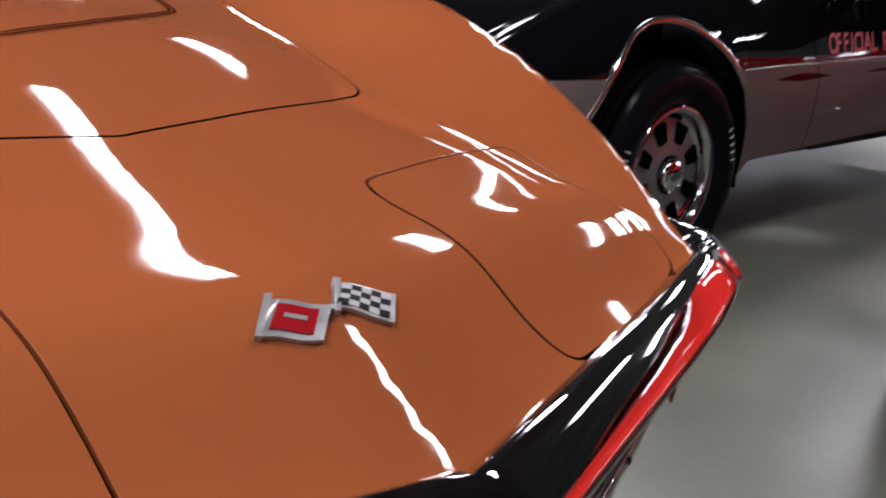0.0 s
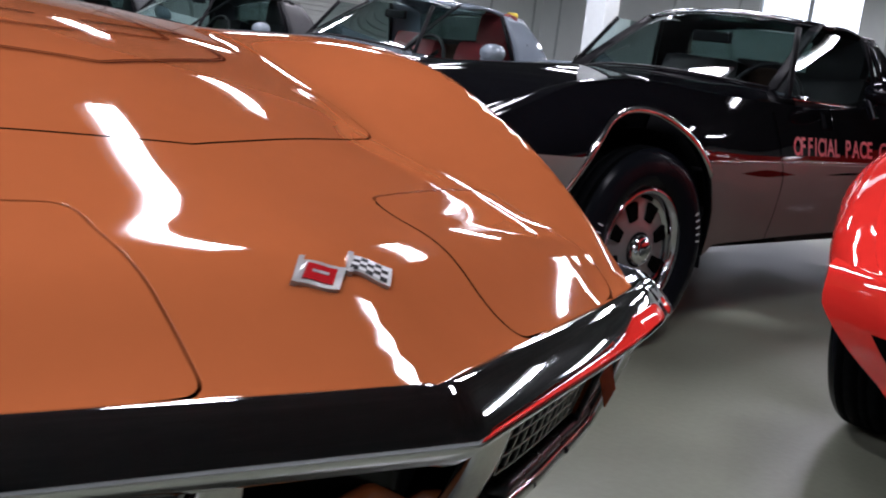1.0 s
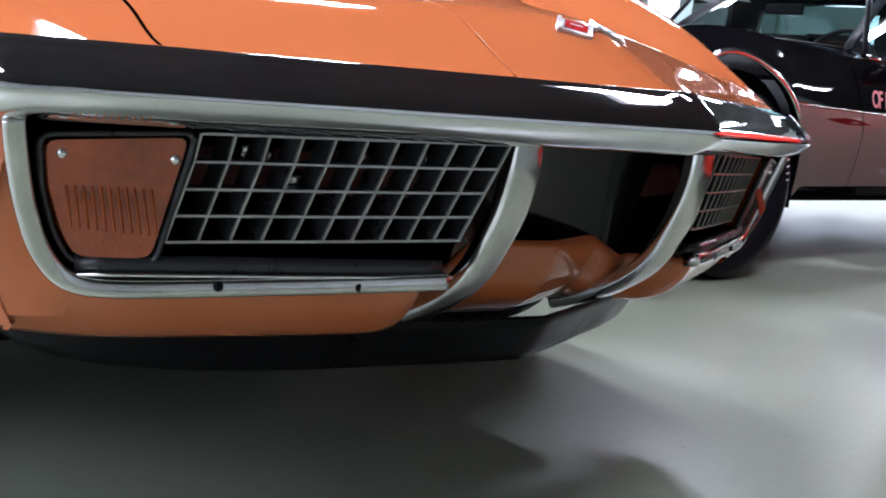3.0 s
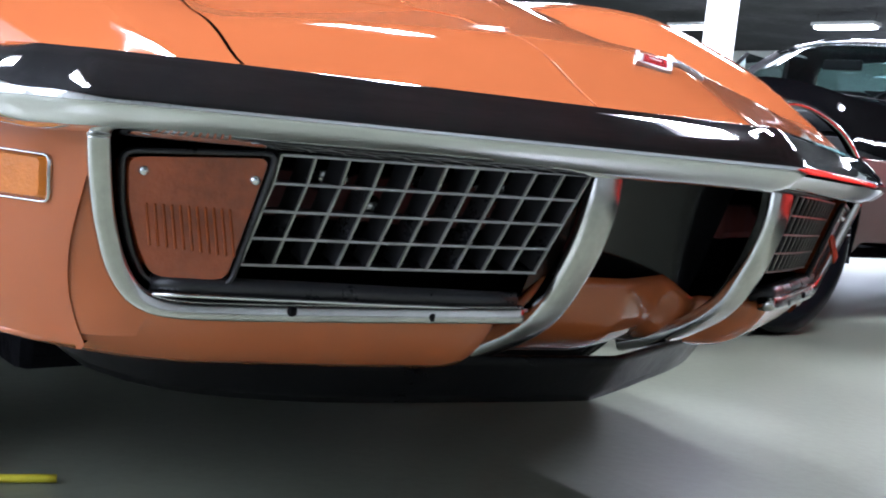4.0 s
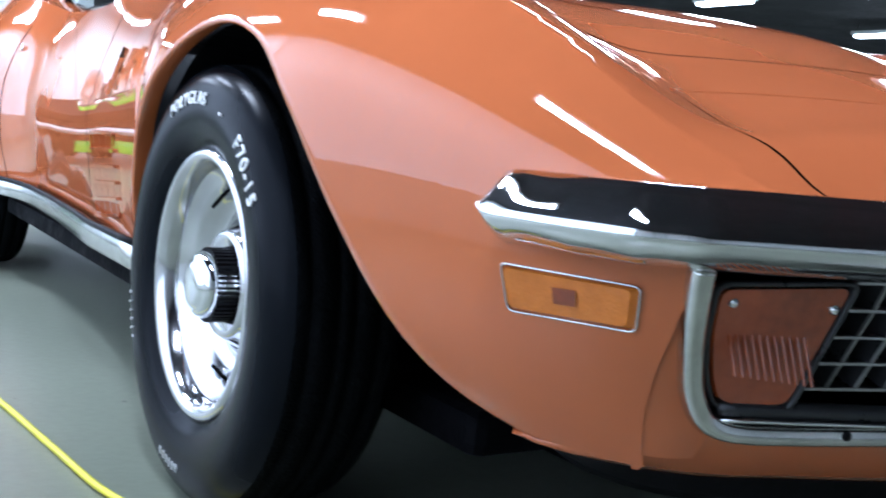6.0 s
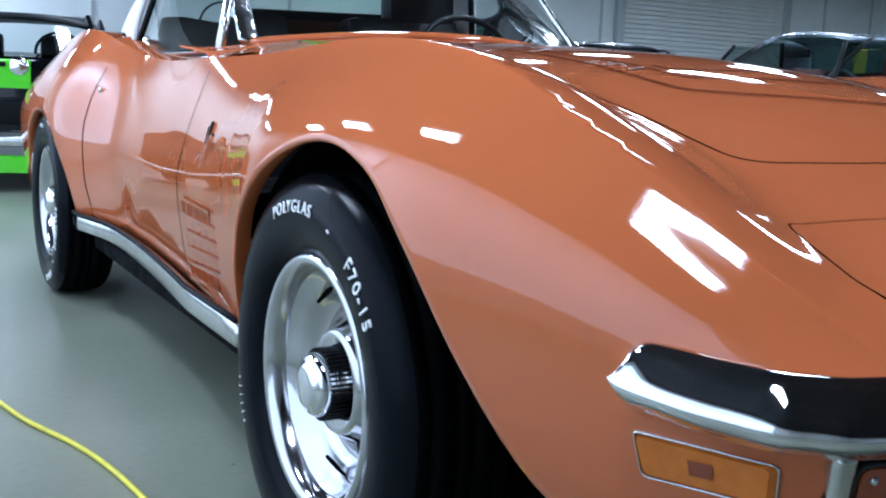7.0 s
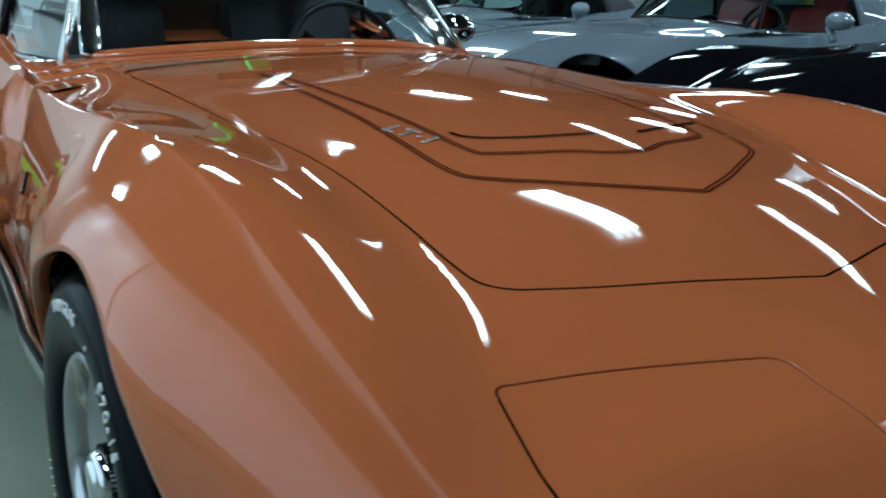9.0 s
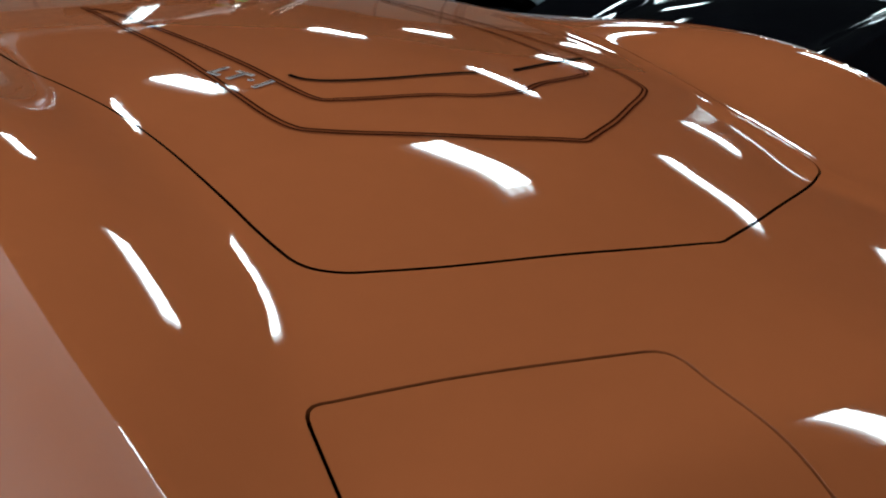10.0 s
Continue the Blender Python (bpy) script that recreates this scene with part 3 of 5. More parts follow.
def z_base(x):
    return 0.930 - 0.046 * (abs(x) / 0.60) ** 2


def screen_point(u, v):
    """The windscreen: u -1..1 across, v 0 at the base, 1 at the header."""
    xb = 0.515 * u
    b = Vector((xb, y_base(xb), z_base(xb)))
    t = Vector((0.43 * u, 2.53 + 0.12 * abs(u) ** 2.2, 1.222 - 0.03 * u * u))
    p = b.lerp(t, v)
    p.z += 0.02 * v * (1 - v)
    return p


def door_post(s, v):
    """The front post of a door window."""
    return Vector((s * (.588 - .075 * 1.5 * v), 2.219 + .130 * 1.5 * v, .882 + .186 * 1.5 * v))


def window_rear(s, v):
    """The rear edge of a door window."""
    return Vector((s * (.622 - .085 * v), 2.985 - .08 * v, .862 + .30 * v))


def grid_mesh(name, fn, nu, nv, material, flip=False):
    verts = [fn(i / nu, j / nv) for j in range(nv + 1) for i in range(nu + 1)]
    faces = []
    for j in range(nv):
        for i in range(nu):
            a = j * (nu + 1) + i
            f = (a, a + 1, a + nu + 2, a + nu + 1)
            faces.append(f[::-1] if flip else f)
    return data(name, verts, faces, material)


def thick(ob, t, offset=-1):
    md = ob.modifiers.new("thickness", "SOLIDIFY")
    md.thickness, md.offset = t, offset
    return ob


def glasshouse(parent, roof_mat, trim, soft_top=False, pane=None):
    """Windscreen, pillars, side glass, roof, seats, dash, steering wheel."""
    pane = pane or GLASS
    scr = piece("windscreen", grid_mesh("windscreen", lambda u, v: screen_point(2 * u - 1, v), 24, 8, pane), parent, "clear curved windscreen")
    scr.visible_shadow = False
    for s in (-1, 1):
        path = [(screen_point(s, v) + Vector((s * .006, -.004, .004)), (-s * .13, -.79, .6)) for v in (-.03, .25, .5, .75, 1)]
        v, f = sweep(path, ring(.056, .016, 16, 3.5))
        piece("windscreen_pillar", data("windscreen_pillar", v, f, trim), parent, "bright metal windscreen pillar")
        path = [(door_post(s, v), (s * .8, -.5, .3)) for v in (-.04, .25, .5, .75, 1)]
        v, f = sweep(path, ring(.024, .020, 14, 3.5))
        piece("window_post", data("window_post", v, f, trim), parent, "bright door window post")
    path = [(screen_point(-1 + 2 * i / 16, 1.0) + Vector((0, .004, .006)), (0, 0, 1)) for i in range(17)]
    v, f = sweep(path, ring(.03, .022))
    piece("windscreen_header", data("windscreen_header", v, f, CHROME), parent)
    path = [(screen_point(-1 + 2 * i / 24, 0.0) + Vector((0, -.006, .003)), (0, -.5, 1)) for i in range(25)]
    v, f = sweep(path, ring(.016, .010))
    piece("windscreen_gasket", data("windscreen_gasket", v, f, BLACK), parent)

    def roof(u, v):
        x = (2 * u - 1)
        front = screen_point(x, 1.0)
        w = 0.50 - 0.03 * v
        y = front.y + (3.12 - front.y) * v
        z = front.z + 0.035 * math.sin(math.pi * min(v, 1) * .8) - 0.05 * v * v - 0.02 * x * x * v
        return Vector((x * w, y, z))
    thick(piece("roof", grid_mesh("roof", roof, 16, 14, roof_mat), parent, "white fabric soft top" if soft_top else "removable roof panels"), .02)
    for s in (-1, 1):
        def quarter(u, v, s=s):
            low = Vector((s * (.622 - .03 * u), 3.0 + .30 * u, .866 + .06 * u))
            top = window_rear(s, 1.0) + Vector((-s * .06 * u, .015 + .22 * u, .0))
            return low.lerp(top, v) + Vector((s * .02 * math.sin(math.pi * v), 0, 0))
        thick(piece("rear_quarter", grid_mesh("rear_quarter", quarter, 6, 8, roof_mat, s > 0), parent, "white fabric rear quarter" if soft_top else ""), .015)
        path = [(window_rear(s, v) + Vector((s * .006, .004, 0)), (s, 0, .2)) for v in (-.02, .5, 1)]
        v, f = sweep(path, ring(.030, .016, 10, 3))
        piece("window_seal", data("window_seal", v, f, BLACK), parent, "black rubber window seal")

        def side(u, v, s=s):
            return door_post(s, v).lerp(window_rear(s, v), u)
        g = piece("side_window", grid_mesh("side_window", side, 8, 6, pane, s > 0), parent, "raised clear side window")
        g.visible_shadow = False
        path = [(Vector((s * (.605 + .025 * i / 8), 2.23 + .74 * i / 8, .868 - .006 * i / 8)), (s, 0, .6)) for i in range(9)]
        v, f = sweep(path, ring(.016, .010))
        piece("window_sill_trim", data("window_sill_trim", v, f, CHROME), parent)
    thick(piece("rear_window", grid_mesh("rear_window", lambda u, v: Vector(((2 * u - 1) * .50, 3.13 + .02 * v, 1.17 - .29 * v)), 8, 4, pane), parent), .004)
    # rear deck
    def deck(u, v):
        y = 3.02 + 1.56 * v
        x = (2 * u - 1)
        w = X_CREST(y)
        return Vector((x * w, y, Z_CREST(y) - .03 * (1 - x * x) * (1 - v)))
    return scr, grid_mesh("rear_deck", deck, 16, 20, ORANGE), deck


def cabin(parent, seat_mat):
    bm = box((1.22, .34, .10), (0, 2.42, .82), .03)
    part("dashboard", bm, INTERIOR, parent, "black padded dashboard", angle=40)
    tub = box((1.30, 1.0, .04), (0, 2.7, .30), .01)
    box((1.24, .03, .54), (0, 3.10, .60), .012, bm=tub)
    box((.80, .03, .18), (.20, 3.10, .93), .012, bm=tub)
    for s in (-1, 1):
        box((.03, .95, .42), (s * .66, 2.62, .56), .01, bm=tub)
    part("cabin_tub", tub, INTERIOR, parent, "black carpeted cabin lining")
    for s in (-1, 1):
        bm = box((.46, .15, .66), (s * .33, 2.96, .68), .06, Matrix.Rotation(radians(-14), 4, "X"))
        box((.48, .46, .16), (s * .33, 2.70, .40), .05, bm=bm)
        seat = part("seat", bm, seat_mat, parent, "high-backed bucket seat", angle=40)
        if s > 0:
            part("head_rest", box((.27, .10, .22), (.40, 3.02, 1.08), .045, Matrix.Rotation(radians(-6), 4, "X")), seat_mat, seat, angle=40)
    part("bulkhead_trim", box((.50, .012, .12), (.07, 3.080, .925), .005), BROWN_PANEL, parent, "brown panel behind the seats")
    path = [(Vector((.32 + .185 * math.cos(a), 2.50 + .06 * math.sin(a), .83 + .175 * math.sin(a))), (math.cos(a), 0, math.sin(a))) for a in [2 * math.pi * i / 28 for i in range(28)]]
    v, f = sweep(path, ring(.022, .022, 8), closed=True)
    wheel_ob = piece("steering_wheel", data("steering_wheel", v, f, INTERIOR), parent, "dark three-spoke steering wheel")
    bm = bmesh.new()
    for a in (-90, 30, 150):
        box((.16, .008, .024), (.32 + .085 * math.cos(radians(a)), 2.505, .83 + .085 * math.sin(radians(a))), turn=Matrix.Rotation(-radians(a), 4, "Y"), bm=bm)
    part("spoke", bm, POLISHED, wheel_ob)
    bm = box((.20, .02, .055), (0, 2.52, 1.10), .01)
    part("rear_view_mirror", bm, BLACK, parent)


def door_mirror(parent, s, material):
    v, f = lathe([(0, -.055), (.035, -.05), (.055, -.03), (.062, 0), (.060, .03), (.05, .04), (0, .042)], 24)
    me = data("mirror_shell", v, f, material)
    ob = piece("door_mirror", me, parent, "door mirror in a rounded shell", Matrix.Translation((s * .80, 2.62, .935)) @ Matrix.Rotation(radians(90), 4, "Z") @ Matrix.Diagonal((1, 1.35, .85, 1)))
    bm = box((.03, .04, .10), (s * .755, 2.62, .865), .008, Matrix.Rotation(radians(-s * 28), 4, "Y"))
    part("mirror_stalk", bm, material, parent)
    return ob


# ---------------------------------------------------------------- the orange car
FASCIA = curve((0, .045), (.1, .072), (.208, .106), (.233, .113), (.36, .155), (.478, .200), (.53, .219), (.626, .259), (.70, .290))


def fascia_y(x, z):
    """Depth of the face below the bumper."""
    return FASCIA(min(abs(x), .70)) + (0.49 - z) * 0.36


def face(x, z, out=0.0):
    return Vector((x, fascia_y(x, z) - out, z))


def soften(pts):
    return [(p.x, p.y) for p in smooth_line([Vector(q) for q in pts])]


def bumper(parent):
    """A one-piece blade that comes to a point at the centre and wraps round to rounded ends on the wings."""
    xs = [.785 * (1 - (1 - i / 64) ** 2.4) for i in range(65)]
    prof = [(.078, .022), (.056, .037), (.047, .041), (.038, .040), (.028, .031), (.018, .021), (.009, .011), (.003, .003), (0, -.003), (.003, -.009), (.010, -.016), (.020, -.024), (.032, -.030), (.044, -.031)]
    rows = []
    for i, x in enumerate(xs):
        a, b = xs[max(i - 1, 0)], xs[min(i + 1, len(xs) - 1)]
        t = Vector((b - a, NOSE(b) - NOSE(a))).normalized()
        out = Vector((t.y, -t.x))
        left = max(.024 - (NOSE(.785) - NOSE(x)), 0) / .024
        deep = 1 - .45 * (max(.07 - (NOSE(.785) - NOSE(x)), 0) / .07) ** 2
        k = math.sqrt(max(1 - left ** 3, 0.04))
        z0 = .527 - .009 * (x / .785)
        row = []
        for d, h in prof:
            hh = .006 + (h - .006) * k
            row.append(Vector((x - out.x * d * deep, NOSE(x) - out.y * d * deep, z0 + hh)))
        rows.append(row)
    full = [[Vector((-p.x, p.y, p.z)) for p in r] for r in reversed(rows[1:])] + rows
    verts = [p for r in full for p in r]
    k = len(prof)
    faces = []
    for i in range(len(full) - 1):
        for q in range(k - 1):
            faces.append((i * k + q, i * k + q + 1, (i + 1) * k + q + 1, (i + 1) * k + q))
    ob = piece("front_bumper", data("front_bumper", verts, faces, CHROME), parent, "chrome front bumper blade pointed at the centre")
    return ob


def front_face(car):
    # lower apron, turned under below the grille and rounded on to the wings
    def apron(u, v):
        x = (-1 + 2 * u) * .70
        k = abs(x)
        mid = min(max((.17 - k) / .05, 0), 1)
        end = max(0, k - .50) / .20
        z = .338 + .030 * mid * (1 - v) - (.083 - .030 * end * end) * math.sin(math.pi / 2 * v)
        hollow = min(max((.27 - k) / .07, 0), 1)
        y = fascia_y(k, .338) + .002 + .030 * mid * (1 - v) + .085 * hollow * hollow * (3 - 2 * hollow) + .13 * v ** 1.7
        return Vector((math.copysign(min(k, flank_z(y, max(z, .292)) - .004), x), y, z))
    thick(piece("front_apron", grid_mesh("front_apron", apron, 90, 12, ORANGE), car, "orange lower front apron"), .006, 1)
    # corner panels between the grille surrounds and the wings
    edge_x = curve((.30, .60), (.335, .60), (.345, .612), (.373, .634), (.405, .647), (.435, .656), (.468, .664), (.51, .670))
    for s in (-1, 1):
        def corner(u, v, s=s):
            z = .505 - .205 * v
            a = face(edge_x(z), z, -.002)
            yb = .268 + (.515 - z) / 2.93 + .010
            b = Vector((flank_z(yb, z) - .0003, yb, z))
            t = Vector((flank_z(yb + .03, z) - flank_z(yb, z), .03, 0)).normalized()
            c = b - t * (b - a).length * .5
            p = a * (1 - u) ** 2 + c * 2 * u * (1 - u) + b * u * u
            return Vector((s * p.x, p.y, p.z))
        me = grid_mesh("front_corner", corner, 12, 24, ORANGE, s > 0)
        norms = []
        for i in range(len(me.vertices)):
            u = (i % 13) / 12
            norms.append((corner_front(s) * (1 - u) + corner_mean(s) * u).normalized())
        me.normals_split_custom_set_from_vertices([tuple(n) for n in norms])
        piece("front_corner", me, car, "orange front corner panel")

    def under(u, v):
        x = -.60 + 1.20 * u
        k = math.sqrt(max(1 - (abs(x) / .603) ** 8, 0))
        return Vector((x, FASCIA(abs(x)) + .178 + .04 * v + .05 * (abs(x) / .56) ** 6, .268 - .065 * v * k))
    thick(piece("air_dam", grid_mesh("air_dam", under, 36, 5, AIR_DAM), car, "black air dam under the nose"), .006)
    # number plate recess between the guards
    def plate(u, v):
        x = -.166 + .332 * u
        z = .505 - .165 * v
        return Vector((x, .188 + (.49 - z) * .36 + .035 * (1 - (x / .166) ** 2), z))
    # near-black boxes close the recess and stand in for its shade
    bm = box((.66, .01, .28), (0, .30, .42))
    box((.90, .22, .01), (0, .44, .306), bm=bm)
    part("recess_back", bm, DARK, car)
    piece("plate_recess", grid_mesh("plate_recess", plate, 16, 8, GLOSS_BLACK), car, "gloss black number plate recess")
    for s in (-1, 1):
        # near-black sheet behind the grille, standing in for the cavity's shade
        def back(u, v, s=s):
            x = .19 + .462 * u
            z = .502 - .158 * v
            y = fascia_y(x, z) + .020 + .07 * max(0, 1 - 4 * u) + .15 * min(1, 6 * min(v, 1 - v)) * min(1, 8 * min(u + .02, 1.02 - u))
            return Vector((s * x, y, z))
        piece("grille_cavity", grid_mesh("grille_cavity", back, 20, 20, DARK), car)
        bm = bmesh.new()
        for i, (x, z, r) in enumerate([(.27, .470, .026), (.335, .473, .022), (.43, .468, .028), (.385, .44, .018)]):
            made = bmesh.ops.create_icosphere(bm, subdivisions=2, radius=r)["verts"]
            bmesh.ops.transform(bm, matrix=Matrix.Translation((s * x, FASCIA(x) + .075 + .008 * i, z)) @ Matrix.Diagonal((1, .8, .7, 1)), verts=made)
        part("horn_bracket", bm, DULL_CHROME, car, smooth=True)
        bm = box((.30, .02, .05), (s * .36, .285, .445), .01, Matrix.Rotation(radians(s * 16), 4, 'Z'))
        part("front_support", bm, RED_PRIMER, car, "reddish support bar behind the grille")
        # eggcrate
        x_in = lambda z: .208 + (.493 - z) * .19
        x_out = lambda z: .513 + max(0, .46 - z) * .11
        def node(u, k):
            """A crossing of the eggcrate: u 0..1 outwards, k 0..4 down."""
            z = .494 - .009 * u - .0272 * k
            return x_in(z) + (x_out(z) - x_in(z)) * u, z
        lines = [[node(i / 10, k) for i in range(11)] for k in range(5)] + [[node(i / 10, k) for k in range(5)] for i in range(11)]
        for n, line in enumerate(lines):
            at = -.012 if n < 5 else -.0132
            path = [(face(s * x, z, at), (0, -1, 0)) for x, z in line]
            v, f = sweep(path, [(-.0012, 0), (.0012, 0), (.0012, -.003), (-.0012, -.003)])
            bar = piece("grille_bar", data("grille_bar", v, f, GRILLE_METAL, False), car)
            v, f = sweep([(p + Vector((0, .003, 0)), o) for p, o in path], [(-.0009, 0), (.0009, 0), (.0014, -.026), (-.0014, -.026)])
            piece("bar_web", data("bar_web", v, f, SHELF_MAT, False), bar)
        # parking lamp
        lens = [(.529, .481), (.640, .471), (.632, .430), (.616, .388), (.602, .364), (.585, .360), (.538, .362)]
        loop = rounded([(s * x, z) for x, z in lens], .01, 3)
        verts = [face(p.x, p.y, .000) for p in loop] + [face(p.x, p.y, -.03) for p in loop]
        n = len(loop)
        faces = [tuple(range(n))] + [(i, (i + 1) % n, n + (i + 1) % n, n + i) for i in range(n)]
        lamp = piece("parking_lamp", data("parking_lamp", verts, faces, BROWN_LENS, False), car, "smoked amber parking lamp lens")
        path = [(face(p.x, p.y, -.002), (0, -1, 0)) for p in rounded([(s * x, z) for x, z in [(.523, .486), (.646, .476), (.637, .428), (.621, .384), (.605, .358), (.585, .354), (.533, .356)]], .012, 3)]
        v, f = sweep(path, ring(.005, .010, 8), closed=True)
        piece("lamp_surround", data("lamp_surround", v, f, SHELF_MAT), lamp)
        bm = bmesh.new()
        for i in range(11):
            x = .550 + .0068 * i
            p = face(s * x, .428, .0005)
            box((.0022, .003, .085 - .0012 * i), p, .0008, Matrix.Rotation(radians(-20), 4, "X"), bm=bm)
        part("lens_rib", bm, LENS_RIB, lamp, "moulded lens ribs")
        for x in (.536, .626):
            v, f = lathe([(0, .003), (.004, .002), (.005, 0), (.005, -.004)], 14, "z")
            piece("screw", data("screw", v, f, CHROME), lamp, "", Matrix.Translation(face(s * x, .460, .001)) @ Matrix.Rotation(radians(90), 4, "X"))
        # bright U-shaped surround of each opening
        u_path = [(.668, .490), (.664, .468), (.656, .435), (.647, .405), (.634, .373), (.616, .347), (.596, .335), (.570, .331), (.53, .331), (.48, .332), (.42, .334), (.36, .336), (.30, .338), (.243, .340)]
        path = [(face(s * x, z, .004), (s * .3, -1, .15)) for x, z in soften(u_path)]
        v, f = sweep(path, ring(.020, .024, 14, 4.0))
        sur = piece("grille_surround", data("grille_surround", v, f, DULL_CHROME), car, "worn bright grille surround")
        guard = [(.175, .128, .53), (.175, .129, .50), (.175, .132, .46), (.175, .144, .42), (.177, .160, .385), (.179, .180, .35), (.180, .206, .322), (.181, .245, .296), (.182, .30, .268), (.182, .35, .250)]
        line = smooth_line([Vector(p) for p in guard])
        path = []
        for i, p in enumerate(line):
            t = line[min(i + 1, len(line) - 1)] - line[max(i - 1, 0)]
            path.append((Vector((s * p.x, p.y, p.z)), (0, t.z, -t.y)))
        v, f = sweep(path, ring(.046, .026, 14, 4.5))
        piece("bumper_guard", data("bumper_guard", v, f, DULL_CHROME), car, "bright upright bumper guard")
        path = [(face(s * (.245 + .35 * i / 12), .352, -.012), (0, -1, .3)) for i in range(13)]
        v, f = sweep(path, ring(.018, .036, 8, 4))
        piece("grille_shelf", data("grille_shelf", v, f, SHELF_MAT), car, "dark grey shelf below the grille")
        path = [(face(s * (.240 + .36 * i / 12), .3455, .010), (0, -1, .3)) for i in range(13)]
        v, f = sweep(path, ring(.004, .004, 8))
        piece("shelf_lip", data("shelf_lip", v, f, CHROME), car, "thin chrome lip")
        for x in (.343, .478):
            v, f = lathe([(0, .004), (.004, .0035), (.0055, .001), (.0055, -.004)], 14, "z")
            piece("bolt", data("bolt", v, f, BLACK), sur, "", Matrix.Translation(face(s * x, .335, .014)) @ Matrix.Rotation(radians(90), 4, "X"))
        path = [(face(s * (.17 + .497 * i / 14), .506, -.010), (0, -1, 0)) for i in range(15)]
        v, f = sweep(path, ring(.024, .024, 8, 4))
        piece("bumper_underside", data("bumper_underside", v, f, BLACK), car)
        # side marker
        def mark(y, z, out):
            return Vector((s * (flank_z(y, z) + out), y, z))
        loop = rounded([(.322, .463), (.447, .465), (.439, .424), (.325, .425)], .006, 3)
        n = len(loop)
        cy, cz = .383, .445
        verts = [mark(p.x, p.y, .0) for p in loop] + [mark(cy + (p.x - cy) * .94, cz + (p.y - cz) * .9, .007) for p in loop]
        faces = [tuple(range(n, 2 * n))] + [(i, (i + 1) % n, n + (i + 1) % n, n + i) for i in range(n)]
        mk = piece("side_marker_lamp", data("side_marker_lamp", verts, faces, AMBER, False), car, "amber side marker lamp")
        path = [(mark(cy + (p.x - cy) * 1.03, cz + (p.y - cz) * 1.10, .002), (s, -.4, 0)) for p in loop]
        v, f = sweep(path, ring(.0026, .006, 8), closed=True)
        piece("marker_bezel", data("marker_bezel", v, f, DULL_CHROME), mk, "thin chrome bezel")
        verts = [mark(y, z, .0078) for y, z in [(.372, .453), (.394, .4525), (.392, .437), (.372, .4375)]]
        piece("marker_bulb_window", data("marker_bulb_window", verts, [(0, 1, 2, 3)], BROWN_LENS, False), mk)


def emblem(car):
    """Crossed enamel flags, one red and one chequered, on the nose."""
    def slab(corners, low, top, material, name, parent, label=""):
        n = len(corners)
        lift = lambda p, up: Vector((p[0], p[1], height(*p))) + up_normal(*p) * up
        verts = [lift(p, low) for p in corners] + [lift(p, top) for p in corners]
        faces = [tuple(range(n, 2 * n))] + [(i, (i + 1) % n, n + (i + 1) % n, n + i) for i in range(n)]
        return piece(name, data(name, verts, faces, material, False), parent, label)

    def flag(tl, tr, br, bl, wave):
        """A map of the flag's own 0..1 across and down to the nose, with a waving edge."""
        tl, tr, br, bl = (Vector(p) for p in (tl, tr, br, bl))
        def at(u, v):
            p = tl.lerp(tr, u).lerp(bl.lerp(br, u), v) + (tl - bl).normalized() * wave * math.sin(6.3 * u)
            return p.x, p.y
        return at
    edge = lambda at, a, b: [at(a + (b - a) * i / 6, a) for i in range(7)] + [at(b, a + (b - a) * i / 2) for i in (1,)] + [at(b - (b - a) * i / 6, b) for i in range(7)] + [at(a, .5)]
    red = flag((-.042, .209), (-.010, .187), (-.031, .170), (-.066, .190), .0012)
    base = slab(edge(red, -.05, 1.05), 0, .004, GRILLE_METAL, "nose_emblem", car, "crossed flag nose emblem in chrome and enamel")
    slab(edge(red, .13, .87), .004, .005, ENAMEL_RED, "red_flag", base, "red enamel flag")
    slab([red(.3, .42), red(.7, .40), red(.7, .52), red(.3, .54)], .005, .0054, GRILLE_METAL, "flag_crest", base)
    chq = flag((.014, .205), (.052, .190), (.030, .168), (-.008, .185), .0012)
    slab(edge(chq, -.05, 1.05), 0, .004, GRILLE_METAL, "chequered_flag", base, "black and white chequered enamel flag")
    for i in range(5):
        for j in range(4):
            u0, u1, v0, v1 = .05 + .18 * i, .05 + .18 * (i + 1), .06 + .22 * j, .06 + .22 * (j + 1)
            slab([chq(u0, v0), chq(u1, v0), chq(u1, v1), chq(u0, v1)], .004, .0048 if (i + j) % 2 else .0046, BLACK if (i + j) % 2 else ENAMEL_WHITE, "chequer", base)
    slab([(-.070, .190), (-.066, .187), (-.038, .213), (-.043, .215)], 0, .006, GRILLE_METAL, "flag_staff", base)
    slab([(-.010, .181), (-.006, .179), (.017, .208), (.012, .210)], 0, .006, GRILLE_METAL, "flag_staff", base)


def well_z(y, z):
    """Keeps the wheel well inside the skin ahead of the arch."""
    return max(z, z_low(y) + .004) if y < .95 or y > 2 else z


def tail_panel(car, material):
    """Plain panel that closes the tail."""
    def tail(u, v):
        z = .33 + (Z_CREST(4.6) - .33) * v
        x = (2 * u - 1) * (flank_z(4.6, z) if v < .999 else X_CREST(4.6))
        return Vector((x, 4.602 + .03 * math.sin(math.pi * u) * (1 - .5 * v), z))
    piece("tail_panel", grid_mesh("tail_panel", tail, 20, 10, material, True), car)


